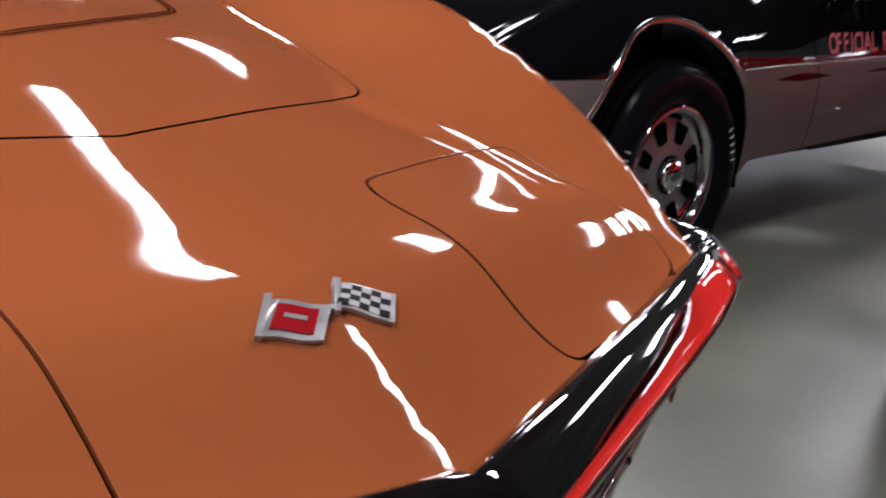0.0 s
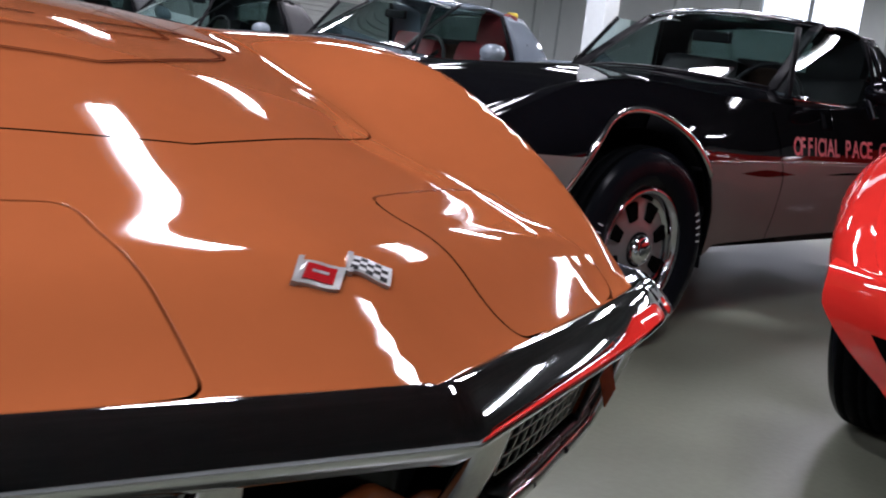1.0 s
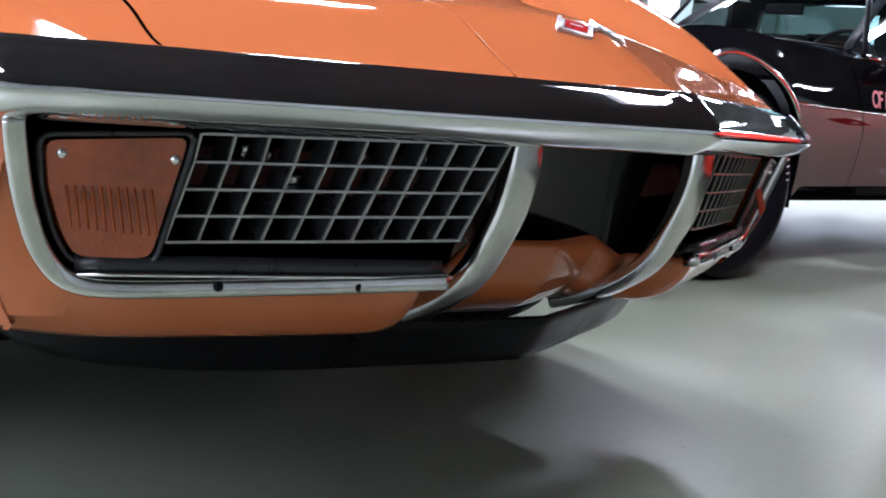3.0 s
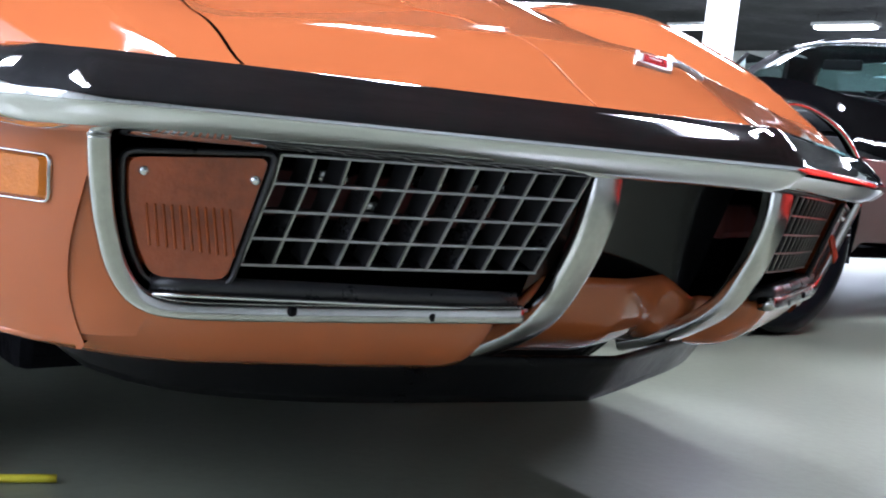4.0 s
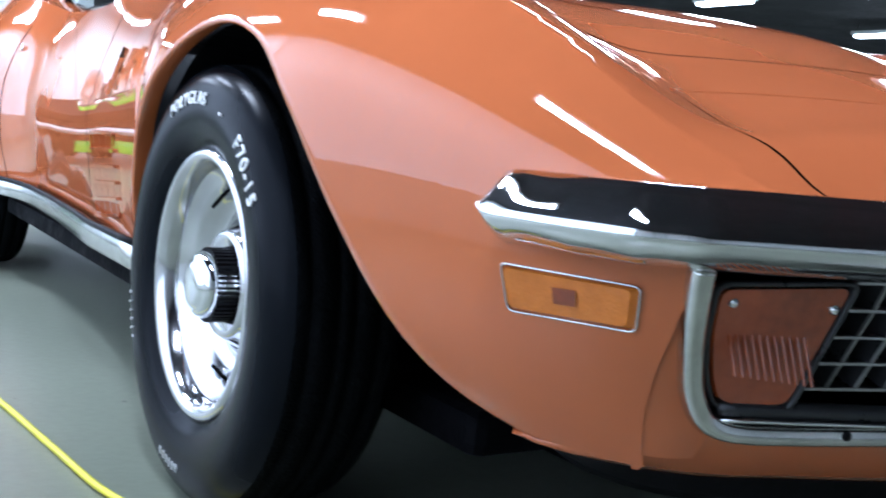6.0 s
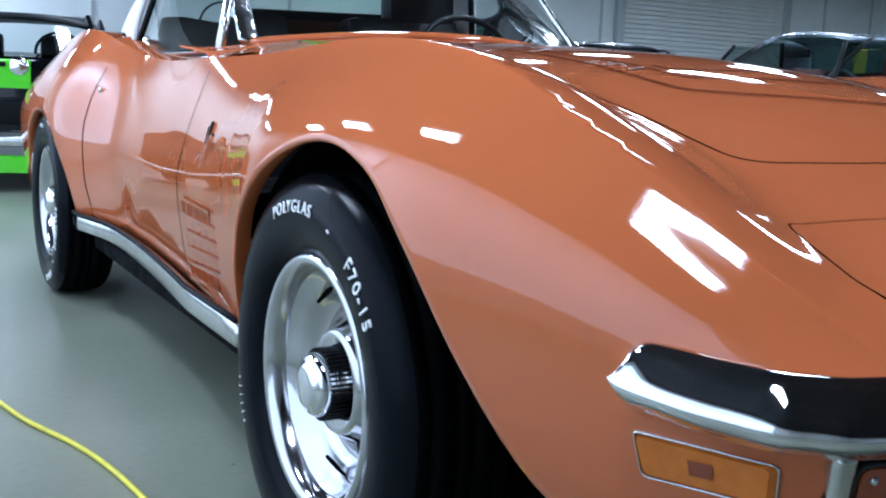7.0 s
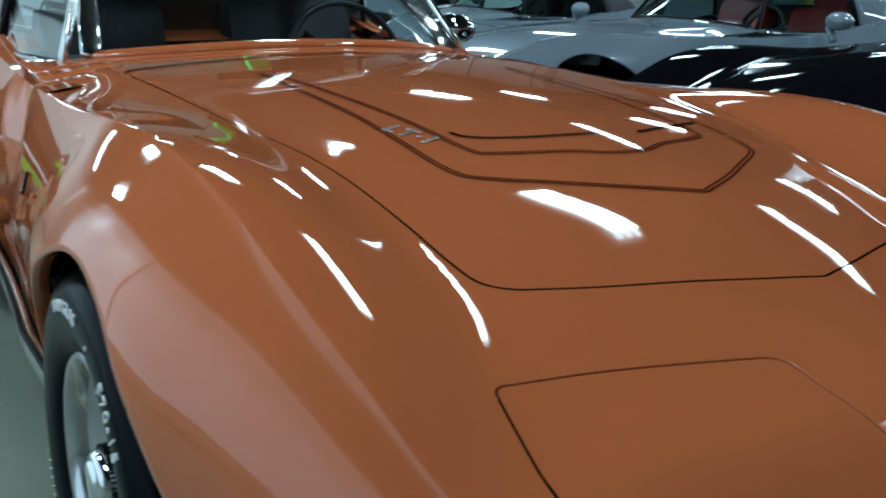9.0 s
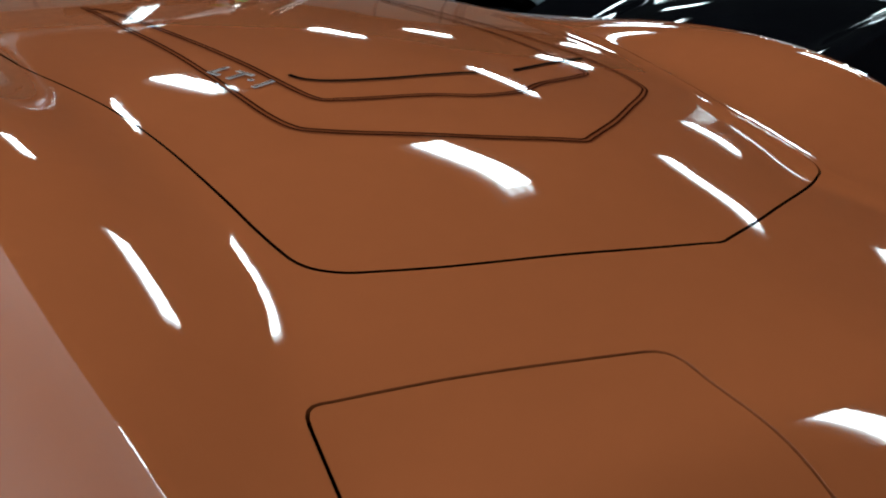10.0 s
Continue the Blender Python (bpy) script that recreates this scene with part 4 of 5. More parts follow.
def orange_car():
    car = new("sports_car")
    tagged(car, "copper-orange classic sports car with chrome bumper on the showroom floor", "car")
    ys = None
    for s in (-1, 1):
        me, ys = flank_mesh("flank", .25, 4.60, .022, ORANGE, s)
        piece("flank", me, car, "orange body side with wheel arches")
    names = ("front_body", "bonnet", "headlamp_lid", "headlamp_lid")
    labels = ("orange nose and front wings", "orange bonnet with a raised centre", "closed orange headlamp lid", "closed orange headlamp lid")
    bonnet = None
    for me, n, l in zip(top_meshes(.018, ORANGE, ys), names, labels):
        ob = piece(n, me, car, l)
        if n == "bonnet":
            bonnet = ob
    # brown-black sheet under the panel gaps, coloured as their shade
    def liner(u, v):
        y = .13 + 1.74 * v
        x = (2 * u - 1) * min(.56, X_CREST(y) - .05)
        y = y + max(0, NOSE(abs(x)) - .06) * (1 - v)
        return Vector((x, y, height(x, y) - .018))
    piece("panel_channel", grid_mesh("panel_channel", liner, 24, 60, GAP_SHADE), car)
    # bonnet stripes, two thin lines each, and the script between them
    outer = [(.312, 1.679), (.318, 1.45), (.320, 1.261), (.324, 1.019), (.313, .908), (.278, .866), (.197, .812), (.103, .752), (.019, .710), (.0, .703)]
    inner = [(.305, 1.66), (.285, 1.57), (.272, 1.329), (.261, 1.151), (.247, .976), (.210, .938), (.100, .901), (.045, .874), (.0, .866)]
    for line in (outer, inner):
        for off in (-.0036, .0036):
            pts = [Vector(p) for p in line]
            full = pts + [Vector((-p.x, p.y)) for p in reversed(pts[:-1])]
            sh = []
            for i, p in enumerate(full):
                a, b = full[max(i - 1, 0)], full[min(i + 1, len(full) - 1)]
                t = (b - a).normalized()
                sh.append(p + Vector((-t.y, t.x)) * off)
            piece("pinstripe", ribbon(smooth_line(sh), .0034, .0018, "pinstripe", STRIPE_LINE), bonnet, "dark thin bonnet stripe")
    def script(x, y, z):
        a, b = Vector((-.322, 1.122)), Vector((-.288, 1.008))
        t = (b - a).normalized()
        n = Vector((-t.y, t.x))
        q = a + t * x + n * y
        return Vector((q.x, q.y, height(q.x, q.y) + .0026 + z))
    piece("bonnet_script", text_mesh("LT\u00b71", .050, SCRIPT_EDGE, 0, lambda x, y, z: script(x, y, 0), 1.2, "LEFT", .0018), bonnet, "white outlined bonnet script")
    piece("bonnet_script", text_mesh("LT\u00b71", .050, SCRIPT_GREY, 0, lambda x, y, z: script(x, y, .0006), 1.2, "LEFT", -.0006), bonnet)
    # dark strips painted along the step of the raised centre
    for pts in ([(-.230, 1.055), (-.219, 1.027), (-.181, 1.001), (-.105, .977), (.024, .956)], [(.098, .962), (.20, 1.0), (.313, 1.041)]):
        piece("bonnet_step_strip", ribbon(smooth_line([Vector(q) for q in pts]), .007, .0022, "bonnet_step_strip", DARK), bonnet, "dark strip along the bonnet's raised step")
    # dark strip on the surface, painted as the shade of the rear gap
    rear = [(-.545, 1.874), (-.44, 1.898), (-.3, 1.915), (0, 1.925), (.3, 1.915), (.44, 1.898), (.545, 1.874)]
    piece("bonnet_rear_gap", ribbon(smooth_line([Vector(q) for q in rear]), .014, .0022, "bonnet_rear_gap", DARK), car, "dark strip laid on for the gap behind the bonnet")
    # cowl behind the bonnet
    def cowl(u, v):
        x = (2 * u - 1) * .68
        ya = 1.925
        yb = y_base(min(abs(x), .605)) + GLASS_Y - .008
        y = ya + (yb - ya) * v
        zt = height(x, min(y, 1.92)) if abs(x) < .68 else Z_CREST(y)
        zb = z_base(min(abs(x), .605)) - .006
        z = zt + (zb - zt) * v
        if .30 < v < .42:
            z -= .006
        if .62 < v < .70:
            z -= .004
        return Vector((x, y, z))
    thick(piece("cowl", grid_mesh("cowl", cowl, 40, 30, ORANGE), car, "orange cowl panel below the windscreen"), .004)
    for s in (-1, 1):
        bm = box((.05, .012, .006), (s * .58, 1.93, .828), .002, Matrix.Rotation(radians(s * 14), 4, "Z"))
        part("cowl_vent", bm, BLACK, car)
    # shelf between the cowl, the doors and the flanks
    for s in (-1, 1):
        def shelf(u, v, s=s):
            y = 1.90 + 1.22 * v
            xo, zo = X_CREST(y), Z_CREST(y)
            xi = .60 if y < 2.9 else .58
            zi = zo + .012
            return Vector((s * (xi + (xo - xi) * u), y, zi + (zo - zi) * u + .006 * math.sin(math.pi * u)))
        piece("door_top", grid_mesh("door_top", shelf, 8, 40, ORANGE, s > 0), car, "orange door top")
    path = [(screen_point(-1 + 2 * i / 32, 0.0) + Vector((0, GLASS_Y - .026, .000)), (0, -.4, 1)) for i in range(33)]
    v, f = sweep(path, ring(.040, .014, 10, 2.5))
    piece("cowl_lip", data("cowl_lip", v, f, ORANGE), car, "orange lip at the windscreen base")
    def flange(u, v):
        x = (2 * u - 1) * .50
        return Vector((x, NOSE(abs(x)) + .044 + .003 * v, height(x, NOSE(abs(x)) + .044) - .020 * v))
    piece("nose_flange", grid_mesh("nose_flange", flange, 60, 2, ORANGE, True), car)
    tail_panel(car, ORANGE)
    bumper(car)
    front_face(car)
    emblem(car)
    had = set(car.children)
    scr, deck_me, deck = glasshouse(car, WHITE_TOP, DULL_CHROME, soft_top=True)
    cabin(car, INTERIOR)
    door_mirror(car, 1, CHROME)
    for ob in set(car.children) - had:
        ob.location.y += GLASS_Y
    piece("rear_deck", deck_me, car, "orange rear deck")
    # round sticker inside the rear window
    def disc(r0, r1, name, material, back, parent, label=""):
        v, f = lathe([(r0, 0), (r1, 0)], 40, "z")
        return piece(name, data(name, v, f, material, False), parent, label, Matrix.Translation((0, back, 0)) @ Matrix.Rotation(radians(90), 4, "X"))
    sticker = disc(.098, .104, "window_sticker", BLACK, 0, car, "round club sticker with a chequered flag")
    sticker.location = (-.33, 3.188, .985)
    disc(.070, .074, "sticker_ring", BLACK, 0, sticker).location = (0, 0, 0)
    for i in range(10):
        a = radians(20 + 32 * i)
        part("sticker_bar", box((.026, .0012, .010), (.086 * math.sin(a), 0, .086 * math.cos(a)), turn=Matrix.Rotation(a, 4, "Y")), BLACK, sticker)
    for i in range(4):
        for j in range(4):
            part("chequer", box((.017, .0012, .017), (.005 + .017 * i, -.001, -.045 + .017 * j + .006 * i)), BLACK if (i + j) % 2 else ENAMEL_WHITE, sticker)
    part("red_flag", box((.075, .0012, .030), (.045, -.001, .042), turn=Matrix.Rotation(radians(-12), 4, "Y")), ENAMEL_RED, sticker, "red flag")
    # flat dark patch on the deck, painted as the shade of an opening
    piece("latch_opening", grid_mesh("latch_opening", lambda u, v: deck(.045 + .045 * u, .125 + .06 * v) + Vector((0, 0, .003)), 4, 4, DARK), car, "dark patch standing in for a shaded latch opening")
    # flank details
    for s in (-1, 1):
        piece("door_gap", flank_strip([(1.985, .315), (1.992, .42), (1.998, .54), (1.985, .68), (1.965, .81)], .005, .0012, "door_gap", DARK, s), car)
        piece("door_gap", flank_strip([(3.10, .325), (3.12, .45), (3.10, .60), (3.08, .70), (3.065, .82)], .005, .0012, "door_gap", DARK, s), car)
        vent = piece("wing_vent", flank_strip([(1.655, .455), (1.95, .440)], .165, .0014, "wing_vent", ORANGE_SHADED, s), car, "orange eggcrate vent behind the front wheel")
        for i in range(6):
            z = .378 + .031 * i
            piece("vent_slat", flank_strip([(1.65, z), (1.955, z - .032 + .006 * i)], .007, .006, "vent_slat", ORANGE, s), vent)
        for i in range(5):
            y = 1.66 + .072 * i
            piece("vent_slat", flank_strip([(y, .375 - .008 * i), (y, .533 + .001 * i)], .005, .005, "vent_slat", ORANGE, s), vent)
        script = piece("side_script", text_mesh("~//~", .13, CHROME, .003, lambda x, y, z, s=s: Vector((s * (flank_z(1.75 + x * .9, .615 + y) + .003 + z), 1.75 + x * .9, .615 + y - x * .3))), car, "chrome script emblem on the wing")
        path = [(Vector((s * (min(X_SIDE(y), .792) - .008), y, .312)), (s, 0, 0)) for y in [1.53 + 1.69 * i / 20 for i in range(21)]]
        v, f = sweep(path, ring(.052, .03, 12, 4))
        piece("sill_moulding", data("sill_moulding", v, f, DULL_CHROME), car, "ribbed bright sill moulding")
        path = [(p + Vector((s * .012, 0, .029)), o) for p, o in path]
        v, f = sweep(path, ring(.012, .012, 8))
        piece("sill_strip", data("sill_strip", v, f, BLACK), car, "black strip above the sill")
        v, f = lathe([(0, .004), (.009, .003), (.011, 0)], 18, "x")
        piece("door_lock", data("door_lock", v, f, CHROME), car, "", Matrix.Translation((s * (flank_z(3.03, .74) + .001), 3.03, .75)) @ Matrix.Diagonal((s, 1, 1, 1)))
        # wheel wells
        for yc, w in ((1.055, .44), (Y_REAR, .40)):
            def well(u, v, s=s, yc=yc, w=w):
                a = math.pi * u
                yy = yc - w * math.cos(a)
                return Vector((s * (min(.80, flank_z(yy, max(z_low(yy), .3)) - .012) - .36 * v), yy, well_z(yc - w * math.cos(a), .25 + (.47 if yc < 2 else .44) * math.sin(a) - .10 * v * v)))
            piece("wheel_well", grid_mesh("wheel_well", well, 24, 6, UNDERBODY), car)
            bm = box((.02, .74, .30), (s * .43, yc + .03, .42))
            part("inner_wing", bm, UNDERBODY, car)
    # underbody boxes, added low and wide to keep light off the floor below
    part("floor_pan", box((1.16, 3.7, .06), (0, 2.55, .20), .02), UNDERBODY, car, "black underbody")
    part("engine_pan", box((.84, .80, .24), (0, 1.02, .27), .02), UNDERBODY, car)
    part("front_light_block", box((1.0, .24, .04), (0, .64, .245), .02), UNDERBODY, car)
    part("tail_closing", box((1.24, .02, .5), (0, 4.5, .55), .01), UNDERBODY, car)
    for s in (-1, 1):
        part("sill_light_block", box((.20, 1.62, .05), (s * .64, 2.36, .25), .01), UNDERBODY, car)
    bm = box((.80, .04, .05), (0, .74, .23), .015)
    # low black bar added to hide the lit floor beyond
    box((.60, .08, .11), (0, .98, .20), .02, bm=bm)
    for s in (-1, 1):
        box((.40, .05, .04), (s * .5, .95, .24), .012, Matrix.Rotation(radians(6 * s), 4, "Y"), bm=bm)
    part("front_suspension", bm, UNDERBODY, car, "dark suspension arms")
    # wheels
    right = [arc_text("POLYGLAS", .268, 4, .027, 1), arc_text("-", .268, 34, .03, 1), arc_text("F70-15", .268, 60, .031, 1),
             arc_text("I I I I I I", .270, 196, .019, 1), arc_text("- I I I I -", .270, 262, .019, 1)]
    for s in (-1, 1):
        wheel(car, s, Y_FRONT, right, spin=12)
        wheel(car, s, Y_REAR, right, spin=-100)
    return car


def smooth_line(pts):
    out = []
    n = len(pts)
    for i in range(n - 1):
        p0, p1, p2, p3 = pts[max(i - 1, 0)], pts[i], pts[i + 1], pts[min(i + 2, n - 1)]
        for k in range(6):
            t = k / 6
            out.append(0.5 * ((2 * p1) + (p2 - p0) * t + (2 * p0 - 5 * p1 + 4 * p2 - p3) * t * t + (3 * p1 - p0 - 3 * p2 + p3) * t ** 3))
    out.append(pts[-1])
    return out


SHELF_MAT = mat("dark_satin_metal", (0.03, 0.03, 0.033), rough=0.3, metal=0.3, vary=0.2, scale=30)
RED_PRIMER = mat("red_oxide_primer", (0.10, 0.012, 0.010), rough=0.7, vary=0.3)
# darker copy of the body orange, with the vent's inner shade in the colour
ORANGE_SHADED = paint("orange_vent_shade", (0.27, 0.062, 0.019), rough=0.5, metal=0.0, coat=0.3)
orange_car()


# ---------------------------------------------------------------- the other sports cars
def later_car(label, paint_mat, lower_mat, roof_mat, seat_mat, at, turn, group="parked sports cars"):
    """A later model of the same shape: body-coloured nose, T-top roof."""
    car = new("parked_sports_car")
    tagged(car, label, "car", group)
    car.matrix_basis = Matrix.Translation((at[0], at[1], 0)) @ Matrix.Rotation(radians(turn), 4, "Z")
    ys = None
    for s in (-1, 1):
        me, ys = flank_mesh("flank", .19, 4.60, .03, paint_mat, s, 20)
        piece("flank", me, car)
        if lower_mat is not paint_mat:
            verts, faces = [], []
            for y in ys:
                zl, zt = z_low(y), .625
                for k in range(5):
                    z = max(zl, zl + (zt - zl) * k / 4) if zt > zl else zl
                    verts.append((s * (flank_z(y, z) + .0025), y, z))
            for i in range(len(ys) - 1):
                for k in range(4):
                    f = (5 * i + k, 5 * i + k + 1, 5 * i + k + 6, 5 * i + k + 5)
                    faces.append(f if s < 0 else f[::-1])
            piece("lower_flank", data("lower_flank", verts, faces, lower_mat), car, "silver-grey lower body side")
            arch = [(y, z_low(y)) for y in [.55 + .85 * i / 60 for i in range(61)]]
            path = [(Vector((s * (flank_z(y, z) + .004), y, z)), (s, 0, 0)) for y, z in arch]
            v, f = sweep(path, ring(.022, .012, 8))
            piece("arch_moulding", data("arch_moulding", v, f, DULL_CHROME), car, "silver wheel arch moulding")
            path = [(Vector((s * (flank_z(y, .625) + .003), y, .628)), (s, 0, 0)) for y in [1.40 + 1.72 * i / 30 for i in range(31)]]
            v, f = sweep(path, ring(.006, .005, 6))
            piece("body_line", data("body_line", v, f, DULL_CHROME), car)

    def top(u, v):
        y0 = .19 + 1.76 * v
        xc = X_CREST(y0)
        x = (2 * u - 1) * xc
        y = y0 - (NOSE(xc) - NOSE(abs(x))) * max(0, 1 - v * 2.2)
        if abs(2 * u - 1) > .999:
            return Vector((x, y0, Z_CREST(y0)))
        return Vector((x, y, height(x, max(y, .0))))
    piece("front_body", grid_mesh("front_body", top, 48, 60, paint_mat), car)

    def nose_y(x, z):
        return NOSE(min(abs(x), .70)) + .022 + (.5 - z) * .22 - .045 * math.sin(math.pi * min(max((.56 - z) / .22, 0), 1))

    def nose(u, v):
        z = .57 - .27 * v
        x = (2 * u - 1) * (.685 - .17 * (max(0, .48 - z) / .18) ** 1.2)
        if v == 0:
            y = NOSE(abs(x)) + .03
            return Vector((x, y, height(x, y)))
        return Vector((x, nose_y(x, z), z))
    piece("nose", grid_mesh("nose", nose, 40, 14, paint_mat, True), car, "body-coloured soft nose")
    for s in (-1, 1):
        # near-black patch laid on the nose in place of a shaded opening
        def opening(u, v, s=s):
            x, z = s * (.20 + .37 * u - .05 * u * v), .435 - .075 * v + .01 * u
            return Vector((x, nose_y(x, z) - .004, z))
        piece("grille_opening", grid_mesh("grille_opening", opening, 10, 4, DARK, True), car)

        def lens(u, v, s=s):
            x, z = s * (.40 + .09 * u), .430 - .055 * v + .01 * u
            return Vector((x, nose_y(x, z) - .006, z))
        piece("parking_lamp", grid_mesh("parking_lamp", lens, 5, 3, BROWN_LENS, True), car)
    for s in (-1, 1):
        piece("door_gap", flank_strip([(1.985, .315), (1.992, .42), (1.998, .54), (1.985, .68), (1.965, .81)], .006, .003, "door_gap", DARK, s), car)
        def shelf(u, v, s=s):
            y = 1.90 + 1.22 * v
            xo, zo = X_CREST(y), Z_CREST(y)
            return Vector((s * (.58 + (xo - .58) * u), y, zo + .012 * (1 - u)))
        piece("door_top", grid_mesh("door_top", shelf, 4, 20, paint_mat, s > 0), car)
        for yc, w in ((1.055, .44), (Y_REAR, .40)):
            def well(u, v, s=s, yc=yc, w=w):
                a = math.pi * u
                yy = yc - w * math.cos(a)
                return Vector((s * (min(.80, flank_z(yy, max(z_low(yy), .3)) - .012) - .36 * v), yy, well_z(yc - w * math.cos(a), .25 + (.47 if yc < 2 else .44) * math.sin(a) - .10 * v * v)))
            piece("wheel_well", grid_mesh("wheel_well", well, 16, 4, UNDERBODY), car)
            bm = box((.02, .74, .30), (s * .43, yc + .03, .42))
            part("inner_wing", bm, UNDERBODY, car)

    def cowl(u, v):
        x = (2 * u - 1) * .66
        ya, yb = 1.90, y_base(min(abs(x), .605)) + GLASS_Y - .004
        za, zb = height(x, 1.9), z_base(min(abs(x), .605)) - .004
        return Vector((x, ya + (yb - ya) * v, za + (zb - za) * v))
    piece("cowl", grid_mesh("cowl", cowl, 20, 6, paint_mat), car)
    had = set(car.children)
    scr, deck_me, deck = glasshouse(car, roof_mat, BLACK, pane=TINTED_GLASS)
    cabin(car, seat_mat)
    for s in (-1, 1):
        door_mirror(car, s, paint_mat)
    for ob in set(car.children) - had:
        ob.location.y += GLASS_Y
    deck_me.materials.clear()
    deck_me.materials.append(paint_mat)
    piece("rear_deck", deck_me, car)
    tail_panel(car, paint_mat)
    bm = box((1.0, 3.9, .05), (0, 2.4, .26), .02)
    box((1.24, .02, .45), (0, 4.5, .55), .01, bm=bm)
    part("floor_pan", bm, UNDERBODY, car)
    marks = [arc_text("I I I I I", .268, 300, .03, 1), arc_text("I I I I I", .268, 95, .03, 1)]
    for s in (-1, 1):
        for y in (Y_FRONT, Y_REAR):
            wheel(car, s, y, marks, spin=20, slotted=True)
    return car


def place(turn, local, world_xy):
    """Where the car's origin goes so that a local point comes to a place on the floor."""
    a = radians(turn)
    x, y = local
    return world_xy[0] - (x * math.cos(a) - y * math.sin(a)), world_xy[1] - (x * math.sin(a) + y * math.cos(a))


ARCH_LIFT[0] = .06
NOSE_CUT[0] = .475
pace = later_car("black-over-silver later sports car with pinkish door lettering", BLACK_PAINT, GREY_PAINT, BLACK_PAINT, INTERIOR,
                 place(-92.8, (.833, Y_FRONT), (2.11, 1.16)), -92.8)
at = 2.10
for ch in "OFFICIAL PACE CAR":
    if ch == " ":
        at += .035
        continue
    me = text_mesh(ch, .098, PINK_TEXT, 0, lambda x, y, z: Vector((flank_z(at + x + .2 * y, .655 + y) + .002, at + x + .2 * y, .655 + y)), 1.0, "LEFT", .0018)
    piece("letter", me, pace, "pinkish red door lettering")
    at += .028 if ch == "I" else .066
piece("lettering_line", flank_strip([(2.14, .625), (3.0, .625)], .014, .002, "lettering_bar", WALL_TRIM, 1), pace, "small light lettering line")
later_car("bright red later sports car with body-coloured soft nose", RED_PAINT, RED_PAINT, RED_PAINT, INTERIOR, place(-85, (-.833, Y_FRONT), (2.16, .475)), -85)
later_car("silver later sports car with red interior", SILVER_PAINT, SILVER_PAINT, SILVER_PAINT, RED_INTERIOR, place(-95, (.833, Y_FRONT), (2.2, 3.5)), -95)
later_car("silver sports car with black roof panels", SILVER_PAINT, SILVER_PAINT, BLACK_TOP, INTERIOR, place(-95, (.833, Y_FRONT), (2.3, 5.9)), -95)
later_car("white sports car parked by the wall", WHITE_PAINT, WHITE_PAINT, BLACK_TOP, INTERIOR, place(-95, (.833, Y_FRONT), (2.4, 8.4)), -95)


# ---------------------------------------------------------------- black and green coupe
def green_coupe(at, turn):
    car = new("muscle_car")
    tagged(car, "black muscle car with lime green bands and black roof", "car", "parked cars")
    car.matrix_basis = Matrix.Translation((at[0], at[1], 0)) @ Matrix.Rotation(radians(turn), 4, "Z")

    def shell(u, v):
        a = 2 * math.pi * u
        w, h = .92, .36
        c, s = math.cos(a), math.sin(a)
        k = 1 - .10 * (2 * v - 1) ** 6
        return Vector((w * k * math.copysign(abs(c) ** .35, c), 4.6 * v, .56 + h * math.copysign(abs(s) ** .45, s)))
    piece("body", grid_mesh("body", shell, 48, 24, BLACK_PAINT, True), car, "glossy black body")
    bm = box((1.84, .05, .50), (0, .0, .65), .03)
    part("front_panel", bm, BLACK_PAINT, car, angle=40)

    def cab(u, v):
        x = 2 * u - 1
        y = 1.55 + 2.0 * v
        return Vector((x * (.62 - .02 * v), y, 1.26 + .05 * math.sin(math.pi * v) - .06 * abs(x) ** 3))
    thick(piece("roof", grid_mesh("roof", cab, 16, 10, BLACK_TOP), car, "black vinyl roof"), .05)

    def screen(u, v):
        x = 2 * u - 1
        return Vector((x * (.74 - .14 * v), 1.05 + .52 * v + .10 * x * x, .89 + .37 * v))
    piece("windscreen", grid_mesh("windscreen", screen, 12, 6, GLASS), car, "clear windscreen")
    for s in (-1, 1):
        path = [(screen((s + 1) / 2, v), (s, -1, 0)) for v in (0, .5, 1)]
        v, f = sweep(path, ring(.05, .05))
        piece("windscreen_pillar", data("windscreen_pillar", v, f, BLACK_PAINT), car)
        path = [(Vector((s * (.60 + .12 * t), 3.5 + .4 * t, 1.24 - .34 * t)), (s, 0, 0)) for t in (0, .5, 1)]
        v, f = sweep(path, ring(.30, .05))
        piece("rear_pillar", data("rear_pillar", v, f, BLACK_TOP), car)
        bm = box((.42, .14, .48), (s * .36, 2.5, .86), .05)
        part("seat", bm, INTERIOR, car, angle=40)
    path = [(Vector((.36 + .19 * math.cos(a), 1.9, .95 + .17 * math.sin(a))), (math.cos(a), 0, math.sin(a))) for a in [2 * math.pi * i / 24 for i in range(24)]]
    v, f = sweep(path, ring(.025, .025, 8), closed=True)
    piece("steering_wheel", data("steering_wheel", v, f, INTERIOR), car)
    # green bands on the front
    bm = box((.68, .03, .19), (0, -.035, .785), .012)
    part("green_band", bm, GREEN_PAINT, car, "lime green grille band", angle=40)
    bm = box((.44, .03, .03), (-.03, -.055, .845), .008)
    part("band_slot", bm, BLACK, car)
    for s in (-1, 1):
        v, f = lathe([(0, .02), (.03, .018), (.055, .01), (.065, -.01), (.065, -.03)], 24, "x")
        piece("headlamp", data("headlamp", v, f, CHROME), car, "round headlamp", Matrix.Translation((s * .27, -.055, .835)) @ Matrix.Rotation(radians(-90), 4, "Z"))
    bm = box((1.60, .03, .15), (0, -.03, .53), .02)
    part("lower_grille", bm, BLACK, car, angle=40)
    bm = box((1.78, .08, .07), (0, -.06, .345), .02)
    part("bumper", bm, DULL_CHROME, car, "dull metal bumper", angle=40)
